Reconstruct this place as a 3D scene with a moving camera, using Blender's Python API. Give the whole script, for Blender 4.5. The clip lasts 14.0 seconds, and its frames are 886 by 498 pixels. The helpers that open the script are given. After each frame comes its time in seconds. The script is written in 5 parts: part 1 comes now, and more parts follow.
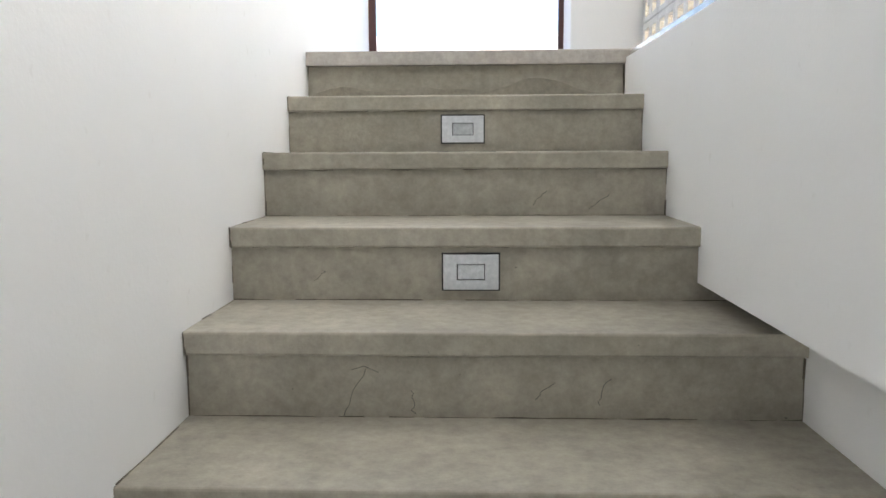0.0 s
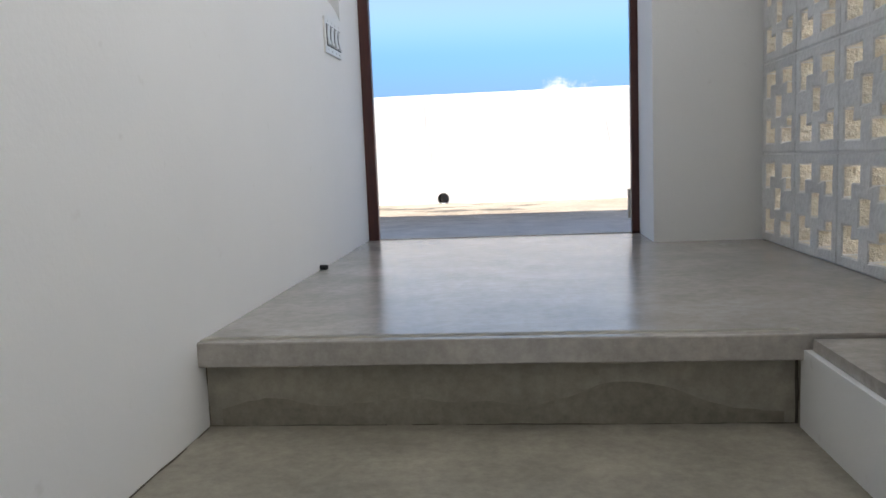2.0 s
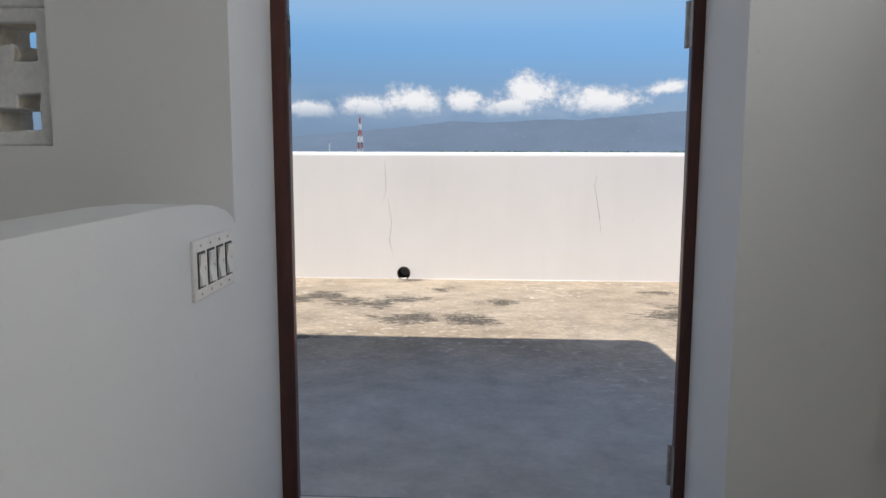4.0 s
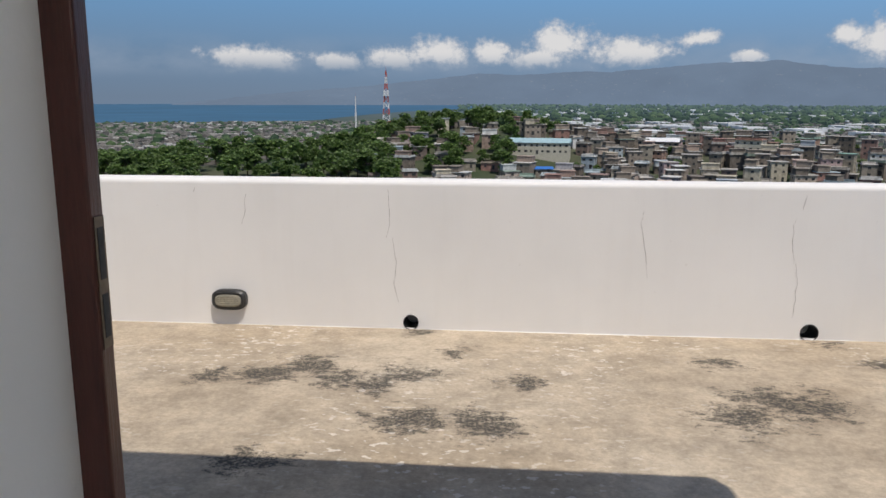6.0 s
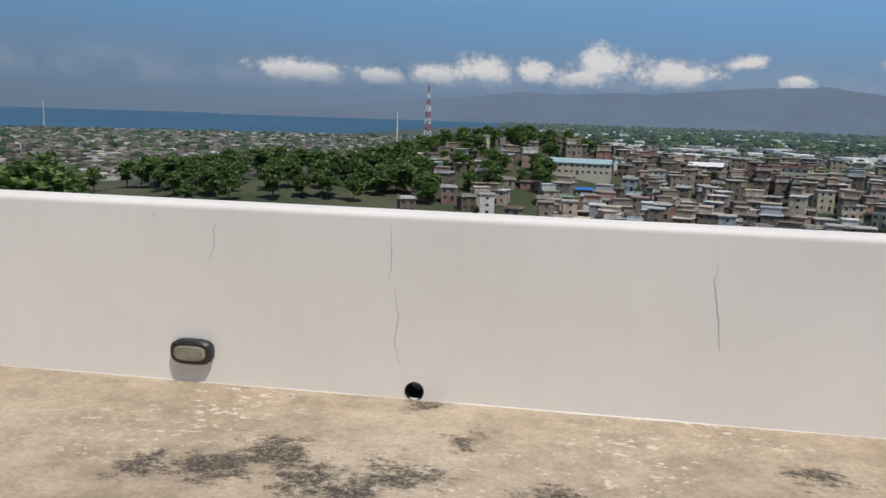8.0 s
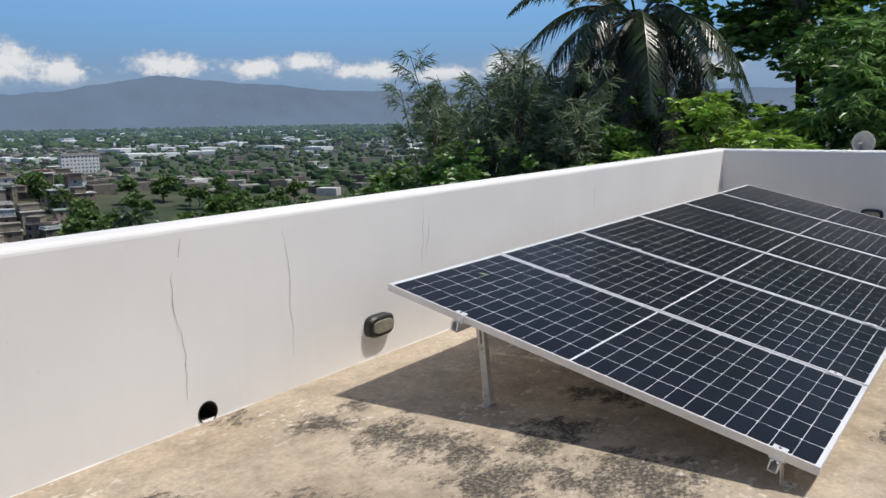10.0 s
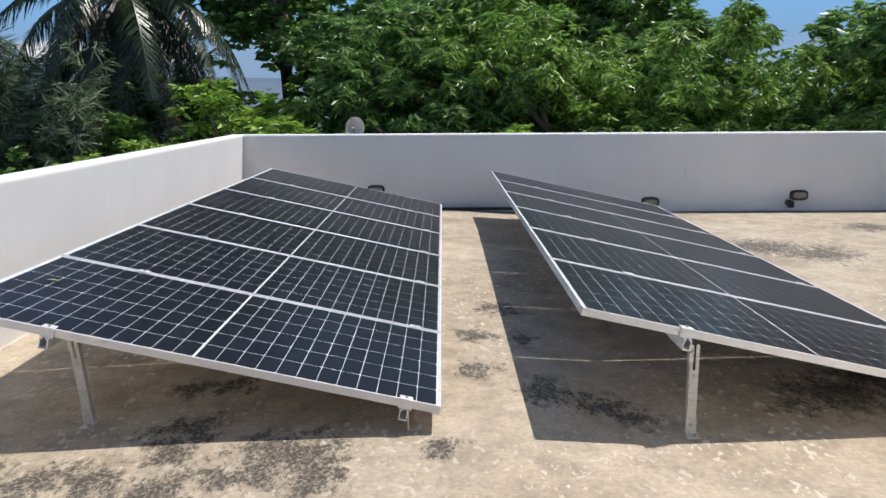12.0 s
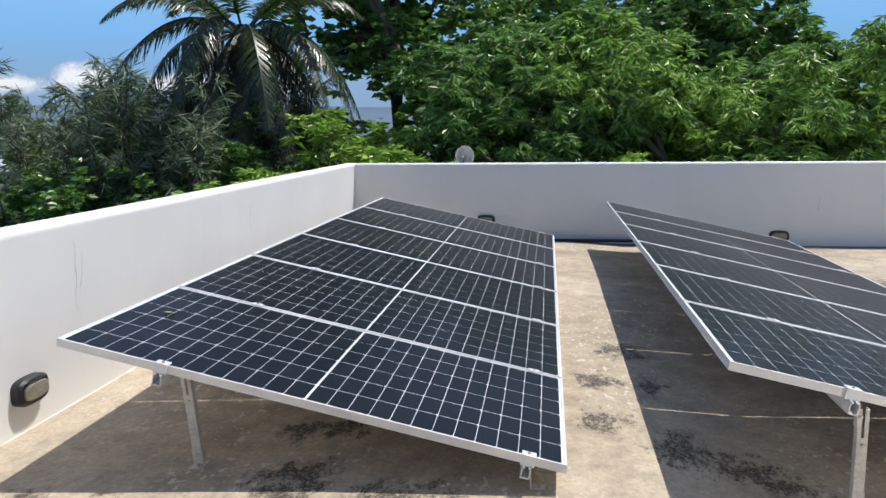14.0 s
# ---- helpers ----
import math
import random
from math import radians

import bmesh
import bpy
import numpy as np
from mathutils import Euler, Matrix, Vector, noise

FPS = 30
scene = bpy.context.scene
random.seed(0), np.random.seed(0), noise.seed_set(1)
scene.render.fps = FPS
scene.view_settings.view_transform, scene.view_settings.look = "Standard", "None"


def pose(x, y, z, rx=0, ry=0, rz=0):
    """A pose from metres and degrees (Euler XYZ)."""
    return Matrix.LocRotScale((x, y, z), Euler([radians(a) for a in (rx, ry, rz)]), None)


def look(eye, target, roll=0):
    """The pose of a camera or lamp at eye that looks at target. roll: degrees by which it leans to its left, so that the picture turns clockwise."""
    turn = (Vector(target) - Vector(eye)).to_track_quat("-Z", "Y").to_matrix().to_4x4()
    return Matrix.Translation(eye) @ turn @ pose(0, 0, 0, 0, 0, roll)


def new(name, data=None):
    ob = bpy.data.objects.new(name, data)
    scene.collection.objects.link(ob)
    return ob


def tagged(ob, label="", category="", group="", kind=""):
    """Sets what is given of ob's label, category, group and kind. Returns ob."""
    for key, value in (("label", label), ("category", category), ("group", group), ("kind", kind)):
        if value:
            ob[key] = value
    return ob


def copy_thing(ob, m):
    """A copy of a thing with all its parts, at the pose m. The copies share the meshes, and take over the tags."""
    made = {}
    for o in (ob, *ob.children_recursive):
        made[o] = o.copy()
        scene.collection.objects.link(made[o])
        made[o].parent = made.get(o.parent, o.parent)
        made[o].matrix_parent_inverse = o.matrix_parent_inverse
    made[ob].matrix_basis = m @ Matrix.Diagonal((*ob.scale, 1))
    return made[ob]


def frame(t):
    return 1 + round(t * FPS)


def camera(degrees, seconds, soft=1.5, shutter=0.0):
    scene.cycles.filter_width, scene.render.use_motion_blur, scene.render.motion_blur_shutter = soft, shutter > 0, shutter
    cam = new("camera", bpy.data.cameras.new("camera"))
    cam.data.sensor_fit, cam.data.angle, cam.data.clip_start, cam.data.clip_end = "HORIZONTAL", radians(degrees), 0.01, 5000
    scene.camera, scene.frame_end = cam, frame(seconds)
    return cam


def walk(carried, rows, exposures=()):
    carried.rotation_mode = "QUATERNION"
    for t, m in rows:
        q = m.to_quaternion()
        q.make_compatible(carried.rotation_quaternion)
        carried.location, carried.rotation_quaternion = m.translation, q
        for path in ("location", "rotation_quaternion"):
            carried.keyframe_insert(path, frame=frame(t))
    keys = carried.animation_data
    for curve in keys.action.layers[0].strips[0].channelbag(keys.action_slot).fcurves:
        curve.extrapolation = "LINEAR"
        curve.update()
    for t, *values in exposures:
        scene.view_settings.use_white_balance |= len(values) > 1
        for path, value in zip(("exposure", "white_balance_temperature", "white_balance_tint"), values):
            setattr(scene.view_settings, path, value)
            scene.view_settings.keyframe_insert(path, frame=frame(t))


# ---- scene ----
cam = camera(59.1, 14.0)
PATH = [
    (0, (0.074, 0.389, -0.359), (-0.008, 2.372, -0.603), -0.3),
    (0.5, (0.143, 0.744, -0.166), (-0.034, 2.723, -0.395), -1.0),
    (1, (0.146, 1.102, -0.002), (-0.067, 3.081, -0.201), -1.2),
    (1.5, (0.143, 1.423, 0.179), (-0.083, 3.4, -0.022), -1.7),
    (2, (0.107, 1.78, 0.337), (-0.098, 3.756, 0.106), -2.3),
    (2.5, (0.087, 2.115, 0.538), (-0.056, 4.092, 0.275), -2.1),
    (3, (0.035, 2.426, 0.719), (-0.088, 4.404, 0.448), -1.5),
    (3.5, (0.032, 2.706, 0.884), (-0.059, 4.682, 0.588), -0.2),
    (3.7, (0.027, 2.799, 0.935), (-0.077, 4.779, 0.674), 0.1),
    (5.8, (0.056, 3.98, 1.474), (-0.075, 5.941, 1.094), -0.2),
    (6, (0.043, 4.085, 1.505), (-0.132, 6.041, 1.122), 0.1),
    (6.5, (0.065, 4.404, 1.514), (-0.304, 6.333, 1.139), 1.6),
    (7, (0.065, 4.681, 1.531), (-0.523, 6.556, 1.171), 3.0),
    (9.3, (-0.127, 5.768, 1.419), (0.811, 7.49, 1.025), -1.1),
    (9.5, (-0.204, 5.816, 1.426), (0.951, 7.405, 1.053), -1.6),
    (10, (-0.322, 6.027, 1.456), (1.258, 7.205, 1.119), -0.9),
    (10.5, (-0.5, 6.118, 1.458), (1.329, 6.852, 1.119), -0.4),
    (11, (-0.486, 6.238, 1.435), (1.438, 6.648, 1.075), -0.1),
    (11.5, (-0.417, 6.384, 1.446), (1.54, 6.574, 1.082), 0.4),
    (12, (-0.462, 6.557, 1.433), (1.501, 6.557, 1.054), -0.3),
    (12.5, (-0.481, 6.651, 1.434), (1.476, 6.554, 1.033), -0.7),
    (13, (-0.482, 6.676, 1.434), (1.475, 6.55, 1.04), -1.0),
    (13.5, (-0.434, 6.664, 1.435), (1.534, 6.616, 1.078), -1.0),
    (14, (-0.202, 6.663, 1.444), (1.757, 6.926, 1.135), -0.6),
]
EXPOSURES = [(0, 2.6, 6500, 11), (0.5, 2.15, 6500, 11), (1.0, 1.85, 6550, 11), (1.5, 1.4, 6500, 11), (2.0, 1.05, 6450, 11), (2.5, 0.82, 6500, 12), (3.0, 0.56, 6550, 12), (3.7, 0.36, 6550, 11),
             (5.8, -0.02, 6700, 11), (7.0, -0.14, 6720, 11), (9.5, -0.17, 6700, 10), (10, 0.06, 6500, 10), (11, 0.22, 6500, 10), (12.5, 0.28, 6450, 10), (14, 0.34, 6350, 9)]
walk(cam, [(t, look(eye, target, roll)) for t, eye, target, roll in PATH], EXPOSURES)

# ---- daylight ----
SUN = Vector((0.30, -0.41, 1.0)).normalized()
world = bpy.data.worlds.new("sky")
scene.world = world
world.use_nodes = True
wn = world.node_tree.nodes
sky = wn.new("ShaderNodeTexSky")
sky.sky_type, sky.sun_disc = "NISHITA", False
sky.sun_elevation, sky.sun_rotation = math.asin(SUN.z), math.atan2(SUN.x, SUN.y)
sky.air_density, sky.dust_density, sky.ozone_density = 1.0, 0.6, 2.0
world.node_tree.links.new(sky.outputs[0], wn["Background"].inputs[0])
wn["Background"].inputs[1].default_value = 0.10
sun = new("sun", bpy.data.lights.new("sun", "SUN"))
sun.data.energy, sun.data.angle, sun.data.color = 3.6, radians(0.55), (1.0, 0.95, 0.88)
sun.matrix_world = look(SUN * 50, (0, 0, 0))


def fill_light(name, m, width, height, watts):
    """An area lamp in the sky's tint."""
    ob = new(name, bpy.data.lights.new(name, "AREA"))
    ob.data.shape, ob.data.size, ob.data.size_y = "RECTANGLE", width, height
    ob.data.energy, ob.data.color = watts, (0.97, 0.985, 1.0)
    ob.matrix_world = m
    return ob


# lamps at the pierced blocks, standing in for the sky's light through them
fill_light("light_through_blocks", look((0.955, 2.4, 1.92), (-5, 2.4, 1.92)), 4.2, 1.1, 15)
fill_light("light_behind_blocks", look((1.135, 2.3, 1.25), (-5, 2.3, 1.25)), 4.7, 2.4, 62)
# added fill lamps for the dim stairwell; the walls behind them are closed
fill_light("light_from_below", look((-0.1, -2.65, -1.2), (-0.1, 5, -1.0)), 1.1, 1.9, 4.0)
fill_light("light_from_west", look((-3.15, 1.5, 1.7), (5, 1.5, 1.7)), 4.0, 1.5, 5.0)


# ---- materials ----
def material(name, rough=0.7, metal=0.0):
    m = bpy.data.materials.new(name)
    m.use_nodes = True
    b = m.node_tree.nodes["Principled BSDF"]
    b.inputs["Roughness"].default_value, b.inputs["Metallic"].default_value = rough, metal
    return m, m.node_tree, b


def add(nt, kind, **inputs):
    n = nt.nodes.new("ShaderNode" + kind)
    for k, v in inputs.items():
        n.inputs[k.replace("_", " ")].default_value = v
    return n


def coords(nt, kind="Object"):
    return nt.nodes.new("ShaderNodeTexCoord").outputs[kind]


def noise_at(nt, vec, scale, detail=4.0, rough=0.55, stretch=None):
    if stretch:
        mp = add(nt, "Mapping", Scale=stretch)
        nt.links.new(vec, mp.inputs[0])
        vec = mp.outputs[0]
    n = add(nt, "TexNoise", Scale=scale, Detail=detail, Roughness=rough)
    nt.links.new(vec, n.inputs["Vector"])
    return n.outputs["Fac"]


def ramp(nt, fac, *stops):
    r = nt.nodes.new("ShaderNodeValToRGB")
    e = r.color_ramp.elements
    while len(e) < len(stops):
        e.new(0.5)
    for s, (p, c) in zip(e, stops):
        s.position, s.color = p, (*c, 1) if len(c) == 3 else c
    nt.links.new(fac, r.inputs[0])
    return r.outputs[0]


def gray(nt, fac, a, b):
    return ramp(nt, fac, (a, (0, 0, 0)), (b, (1, 1, 1)))


def mix(nt, fac, a, b, mode="MIX"):
    m = nt.nodes.new("ShaderNodeMix")
    m.data_type, m.blend_type = "RGBA", mode
    for v, i in ((fac, 0), (a, 6), (b, 7)):
        if isinstance(v, (int, float)):
            m.inputs[i].default_value = v
        elif isinstance(v, tuple):
            m.inputs[i].default_value = (*v, 1)
        else:
            nt.links.new(v, m.inputs[i])
    return m.outputs[2]


def bump(nt, bsdf, height, strength=0.3, distance=0.01):
    n = add(nt, "Bump", Strength=strength, Distance=distance)
    nt.links.new(height, n.inputs["Height"])
    nt.links.new(n.outputs[0], bsdf.inputs["Normal"])


def mottled(name, dark, light, scale=3.0, fine=60.0, rough=0.7, metal=0.0, relief=0.25, distance=0.004, vary=0.0, stretch=None, spec=0.5):
    """A surface that varies at two scales, with a fine relief; vary: difference between objects."""
    m, nt, b = material(name, rough, metal)
    v = coords(nt)
    big, small = noise_at(nt, v, scale, 5, 0.6, stretch), noise_at(nt, v, fine, 3, 0.6, stretch)
    c = mix(nt, gray(nt, big, 0.3, 0.7), dark, light)
    c = mix(nt, 0.25, c, gray(nt, small, 0.2, 0.8), "OVERLAY")
    if vary:
        info = nt.nodes.new("ShaderNodeObjectInfo")
        c = mix(nt, vary, c, ramp(nt, info.outputs["Random"], (0, (0.25, 0.25, 0.25)), (1, (0.75, 0.75, 0.75))), "OVERLAY")
    nt.links.new(c, b.inputs["Base Color"])
    b.inputs["Specular IOR Level"].default_value = spec
    bump(nt, b, small, relief, distance)
    return m


def plaster(name, colour, dirt, streak=0.0):
    m, nt, b = material(name, 0.75)
    v = coords(nt)
    big = noise_at(nt, v, 1.1, 5, 0.55)
    mid = noise_at(nt, v, 7.0, 4, 0.6)
    c = mix(nt, gray(nt, big, 0.35, 0.75), colour, tuple(0.93 * x for x in colour))
    spots = gray(nt, noise_at(nt, v, 26.0, 2, 0.5), 0.70, 0.80)
    c = mix(nt, mix(nt, spots, (0, 0, 0), (0.22, 0.22, 0.22)), c, dirt)
    if streak:
        s = gray(nt, noise_at(nt, v, 2.2, 4, 0.6, (3.0, 3.0, 0.25)), 0.52, 0.85)
        c = mix(nt, mix(nt, s, (0, 0, 0), (streak, streak, streak)), c, dirt)
    nt.links.new(c, b.inputs["Base Color"])
    bump(nt, b, mix(nt, 0.35, mid, noise_at(nt, v, 90.0, 3, 0.6)), 0.22, 0.006)
    return m


MAT = {}
MAT["plaster_in"] = plaster("white wall paint", (0.80, 0.80, 0.79), (0.50, 0.48, 0.44))
MAT["plaster_out"] = plaster("white parapet paint", (0.80, 0.782, 0.758), (0.45, 0.41, 0.36), 0.07)


def screed(name, a, b_, stain, rough_a, rough_b, pitted=True, stained=0.25, clouds=0.28):
    """Trowelled cement with cloudy patches, wet-looking stains and hairlines."""
    m, nt, b = material(name)
    v = coords(nt)
    big = noise_at(nt, v, 1.6, 6, 0.6)
    mid = noise_at(nt, v, 6.0, 6, 0.65)
    fine = noise_at(nt, v, 120.0, 3, 0.6)
    c = mix(nt, gray(nt, big, 0.3, 0.7), a, b_)
    c = mix(nt, clouds, c, gray(nt, mid, 0.15, 0.85), "OVERLAY")
    c = mix(nt, 0.7 * clouds, c, gray(nt, noise_at(nt, v, 34.0, 6, 0.75), 0.3, 0.7), "OVERLAY")
    st = gray(nt, noise_at(nt, v, 3.1, 5, 0.6, (1.0, 1.0, 0.7)), 0.52, 0.72)
    c = mix(nt, mix(nt, st, (0, 0, 0), (stained,) * 3), c, stain)
    if pitted:
        pits = gray(nt, noise_at(nt, v, 75.0, 1, 0.4), 0.81, 0.84)
        c = mix(nt, mix(nt, pits, (0, 0, 0), (0.6, 0.6, 0.6)), c, (0.07, 0.06, 0.05))
    nt.links.new(c, b.inputs["Base Color"])
    b.inputs["Roughness"].default_value = (rough_a + rough_b) / 2
    bump(nt, b, mix(nt, 0.3, mid, fine), 0.26, 0.006)
    return m


MAT["step"] = screed("step cement", (0.275, 0.252, 0.200), (0.37, 0.342, 0.280), (0.175, 0.160, 0.125), 0.45, 0.7)
MAT["landing"] = screed("polished landing cement", (0.33, 0.305, 0.275), (0.46, 0.43, 0.39), (0.25, 0.225, 0.195), 0.15, 0.23, False, 0.34, 0.28)

# dark growth on the roof: centre and reach of each patch, on the open roof and round the arrays
BLOTS = [(-1.66, 8.28, 0.16), (-1.37, 8.3, 0.2), (-1.17, 8.49, 0.22), (-0.91, 8.27, 0.18), (-0.74, 8.15, 0.16), (-0.57, 8.36, 0.2), (-0.31, 8.8, 0.14), (-0.12, 7.68, 0.22),
         (-0.43, 7.69, 0.2), (0.14, 8.27, 0.14), (-0.69, 7.67, 0.08), (1.35, 8.77, 0.14), (1.42, 8.16, 0.22), (1.21, 7.87, 0.22), (-1.05, 7.17, 0.15), (2.33, 8.82, 0.14),
         (2.64, 8.85, 0.12), (2.42, 8.39, 0.2), (2.41, 8.2, 0.22), (2.39, 7.98, 0.2), (1.61, 8.1, 0.24), (2.24, 7.68, 0.24), (2.5, 7.41, 0.2),
         (-0.60, 9.26, 0.09), (2.10, 9.25, 0.10), (-3.44, 9.28, 0.07)]
BLOTS += [(2.61, 7.25, 0.26), (2.68, 7.73, 0.14), (2.69, 7.11, 0.2), (2.47, 7.12, 0.2), (2.67, 6.6, 0.12), (4.4, 6.32, 0.14), (3.77, 6.38, 0.16), (7.57, 3.21, 0.45), (7.19, 2.8, 0.45),
          (8.83, 1.41, 0.4), (3.42, 6.04, 0.18), (3.24, 5.75, 0.2), (3.13, 5.61, 0.14), (3.45, 7.88, 0.14), (3.48, 7.66, 0.14), (2.93, 7.75, 0.18), (3.4, 4.51, 0.34), (3.63, 4.19, 0.24),
          (4.3, 6.04, 0.12), (5.05, 6.16, 0.16)]


def gray_range(nt, value, lo, hi):
    r = add(nt, "MapRange")
    r.inputs[1].default_value, r.inputs[2].default_value = lo, hi
    nt.links.new(value, r.inputs[0])
    return r.outputs[0]


def roof_cement():
    m, nt, b = material("weathered roof cement", 0.85)
    v = coords(nt)
    wob = add(nt, "TexNoise", Scale=4.0, Detail=4.0)
    nt.links.new(v, wob.inputs["Vector"])
    big = noise_at(nt, v, 0.8, 6, 0.6)
    mid = noise_at(nt, v, 5.0, 6, 0.65)
    c = mix(nt, gray(nt, big, 0.3, 0.7), (0.36, 0.285, 0.20), (0.50, 0.42, 0.32))
    c = mix(nt, 0.38, c, gray(nt, mid, 0.2, 0.8), "OVERLAY")
    c = mix(nt, 0.16, c, gray(nt, noise_at(nt, v, 40.0, 6, 0.75), 0.3, 0.7), "OVERLAY")
    chips = gray(nt, noise_at(nt, v, 15.0, 3, 0.55, (1.0, 1.5, 1.0)), 0.60, 0.64)
    chip_area = gray(nt, noise_at(nt, v, 0.9, 3, 0.5), 0.42, 0.62)
    c = mix(nt, mix(nt, 1.0, chips, chip_area, "MULTIPLY"), c, (0.66, 0.59, 0.50))
    # shaded floor outside the door, lifted to a paler grey in its colour
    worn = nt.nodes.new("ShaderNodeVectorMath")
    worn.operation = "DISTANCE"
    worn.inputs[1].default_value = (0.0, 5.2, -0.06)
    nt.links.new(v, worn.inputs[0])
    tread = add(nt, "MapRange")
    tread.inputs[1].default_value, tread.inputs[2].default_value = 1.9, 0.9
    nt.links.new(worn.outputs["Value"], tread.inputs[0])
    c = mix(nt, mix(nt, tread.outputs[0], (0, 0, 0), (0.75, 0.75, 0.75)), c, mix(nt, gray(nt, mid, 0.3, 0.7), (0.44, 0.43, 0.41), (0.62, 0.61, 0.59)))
    warped = nt.nodes.new("ShaderNodeVectorMath")
    warped.operation = "MULTIPLY_ADD"
    warped.inputs[1].default_value = (0.5, 0.4, 0.0)
    nt.links.new(wob.outputs["Color"], warped.inputs[0])
    nt.links.new(v, warped.inputs[2])
    total = None
    for x, y, reach in BLOTS:
        d = nt.nodes.new("ShaderNodeVectorMath")
        d.operation = "DISTANCE"
        nt.links.new(warped.outputs[0], d.inputs[0])
        d.inputs[1].default_value = (x + 0.25, y + 0.20, -0.06)
        near = add(nt, "MapRange")
        near.inputs[1].default_value, near.inputs[2].default_value = 1.9 * reach, 0.0
        nt.links.new(d.outputs["Value"], near.inputs[0])
        if total is None:
            total = near.outputs[0]
        else:
            mx = nt.nodes.new("ShaderNodeMath")
            mx.operation = "MAXIMUM"
            nt.links.new(total, mx.inputs[0])
            nt.links.new(near.outputs[0], mx.inputs[1])
            total = mx.outputs[0]
    grain = noise_at(nt, v, 11.0, 10, 0.88, (1.0, 1.6, 1.0))
    s = nt.nodes.new("ShaderNodeMath")
    s.operation = "MULTIPLY_ADD"
    nt.links.new(total, s.inputs[0])
    s.inputs[1].default_value = 0.30
    nt.links.new(grain, s.inputs[2])
    growth = gray(nt, s.outputs[0], 0.645, 0.72)
    growth = mix(nt, 1.0, growth, ramp(nt, noise_at(nt, v, 48.0, 5, 0.75), (0.36, (0.25, 0.25, 0.25)), (0.52, (1, 1, 1))), "MULTIPLY")
    c = mix(nt, mix(nt, growth, (0, 0, 0), (0.95, 0.95, 0.95)), c, (0.042, 0.038, 0.031))
    stray = gray(nt, noise_at(nt, v, 1.7, 8, 0.75), 0.62, 0.74)
    c = mix(nt, mix(nt, stray, (0, 0, 0), (0.4, 0.4, 0.4)), c, (0.15, 0.125, 0.10))
    # shadow strip at the foot of the east wall, darkened in the colour
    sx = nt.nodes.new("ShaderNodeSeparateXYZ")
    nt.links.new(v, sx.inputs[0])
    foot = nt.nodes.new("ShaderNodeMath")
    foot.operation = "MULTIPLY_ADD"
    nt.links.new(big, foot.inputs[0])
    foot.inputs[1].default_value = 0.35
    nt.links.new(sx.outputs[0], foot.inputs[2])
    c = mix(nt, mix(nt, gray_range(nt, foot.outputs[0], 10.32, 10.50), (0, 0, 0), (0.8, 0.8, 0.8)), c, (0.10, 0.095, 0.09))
    nt.links.new(c, b.inputs["Base Color"])
    bump(nt, b, mix(nt, 0.5, mid, noise_at(nt, v, 45.0, 4, 0.7)), 0.5, 0.006)
    return m


MAT["roof"] = roof_cement()
MAT["block"] = mottled("painted concrete block", (0.62, 0.62, 0.61), (0.78, 0.78, 0.77), 5, 70, 0.9, relief=0.6, distance=0.006, vary=0.12)
# the bright warm tone carries the sunlight inside the block holes
MAT["raw_block"] = mottled("raw porous concrete in a sunlit tone", (0.66, 0.60, 0.50), (0.90, 0.85, 0.75), 14, 90, 0.95, relief=0.9, distance=0.01)
MAT["door_wood"] = mottled("dark red-brown varnished wood", (0.055, 0.016, 0.012), (0.095, 0.030, 0.022), 4, 40, 0.35, stretch=(6, 6, 0.6))
MAT["steel"] = mottled("brushed steel", (0.42, 0.41, 0.39), (0.58, 0.56, 0.53), 8, 60, 0.35, 0.9, 0.1)
MAT["alu"] = mottled("pale anodised aluminium", (0.74, 0.73, 0.72), (0.83, 0.82, 0.81), 6, 80, 0.40, 0.35, 0.08)
MAT["leg_steel"] = mottled("dull galvanised steel", (0.50, 0.48, 0.44), (0.66, 0.63, 0.58), 9, 60, 0.55, 0.25, 0.15)
MAT["cell"] = None
MAT["backsheet"] = mottled("white backing sheet", (0.76, 0.77, 0.79), (0.83, 0.84, 0.86), 3, 40, 0.12, 0.0, 0.02)
MAT["black_plastic"] = mottled("black plastic", (0.012, 0.012, 0.012), (0.03, 0.03, 0.03), 6, 60, 0.45, 0.0, 0.1)
MAT["frosted"] = mottled("ribbed frosted glass", (0.20, 0.19, 0.15), (0.30, 0.28, 0.22), 8, 60, 0.25, 0.0, 0.1)
MAT["plate"] = mottled("grey painted lamp plate", (0.52, 0.54, 0.56), (0.57, 0.59, 0.61), 2, 80, 0.45, 0.0, 0.02)
MAT["lens"] = mottled("pale lamp lens", (0.40, 0.42, 0.43), (0.46, 0.48, 0.49), 2, 80, 0.2, 0.0, 0.02)
MAT["switch"] = mottled("ivory switch plastic", (0.70, 0.69, 0.66), (0.78, 0.77, 0.74), 8, 80, 0.35, 0.0, 0.03)
MAT["dark_gap"] = mottled("dark slot", (0.03, 0.03, 0.03), (0.05, 0.05, 0.05), 8, 80, 0.7)
MAT["crack"] = mottled("crack", (0.22, 0.20, 0.18), (0.42, 0.39, 0.36), 30, 120, 0.9)
MAT["dirt"] = mottled("grime", (0.07, 0.06, 0.045), (0.16, 0.14, 0.11), 20, 90, 0.95)
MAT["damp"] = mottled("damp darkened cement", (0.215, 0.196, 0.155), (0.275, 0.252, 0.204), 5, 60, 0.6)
MAT["bronze"] = mottled("aged bronze", (0.10, 0.075, 0.055), (0.20, 0.16, 0.12), 9, 60, 0.45, 0.7)
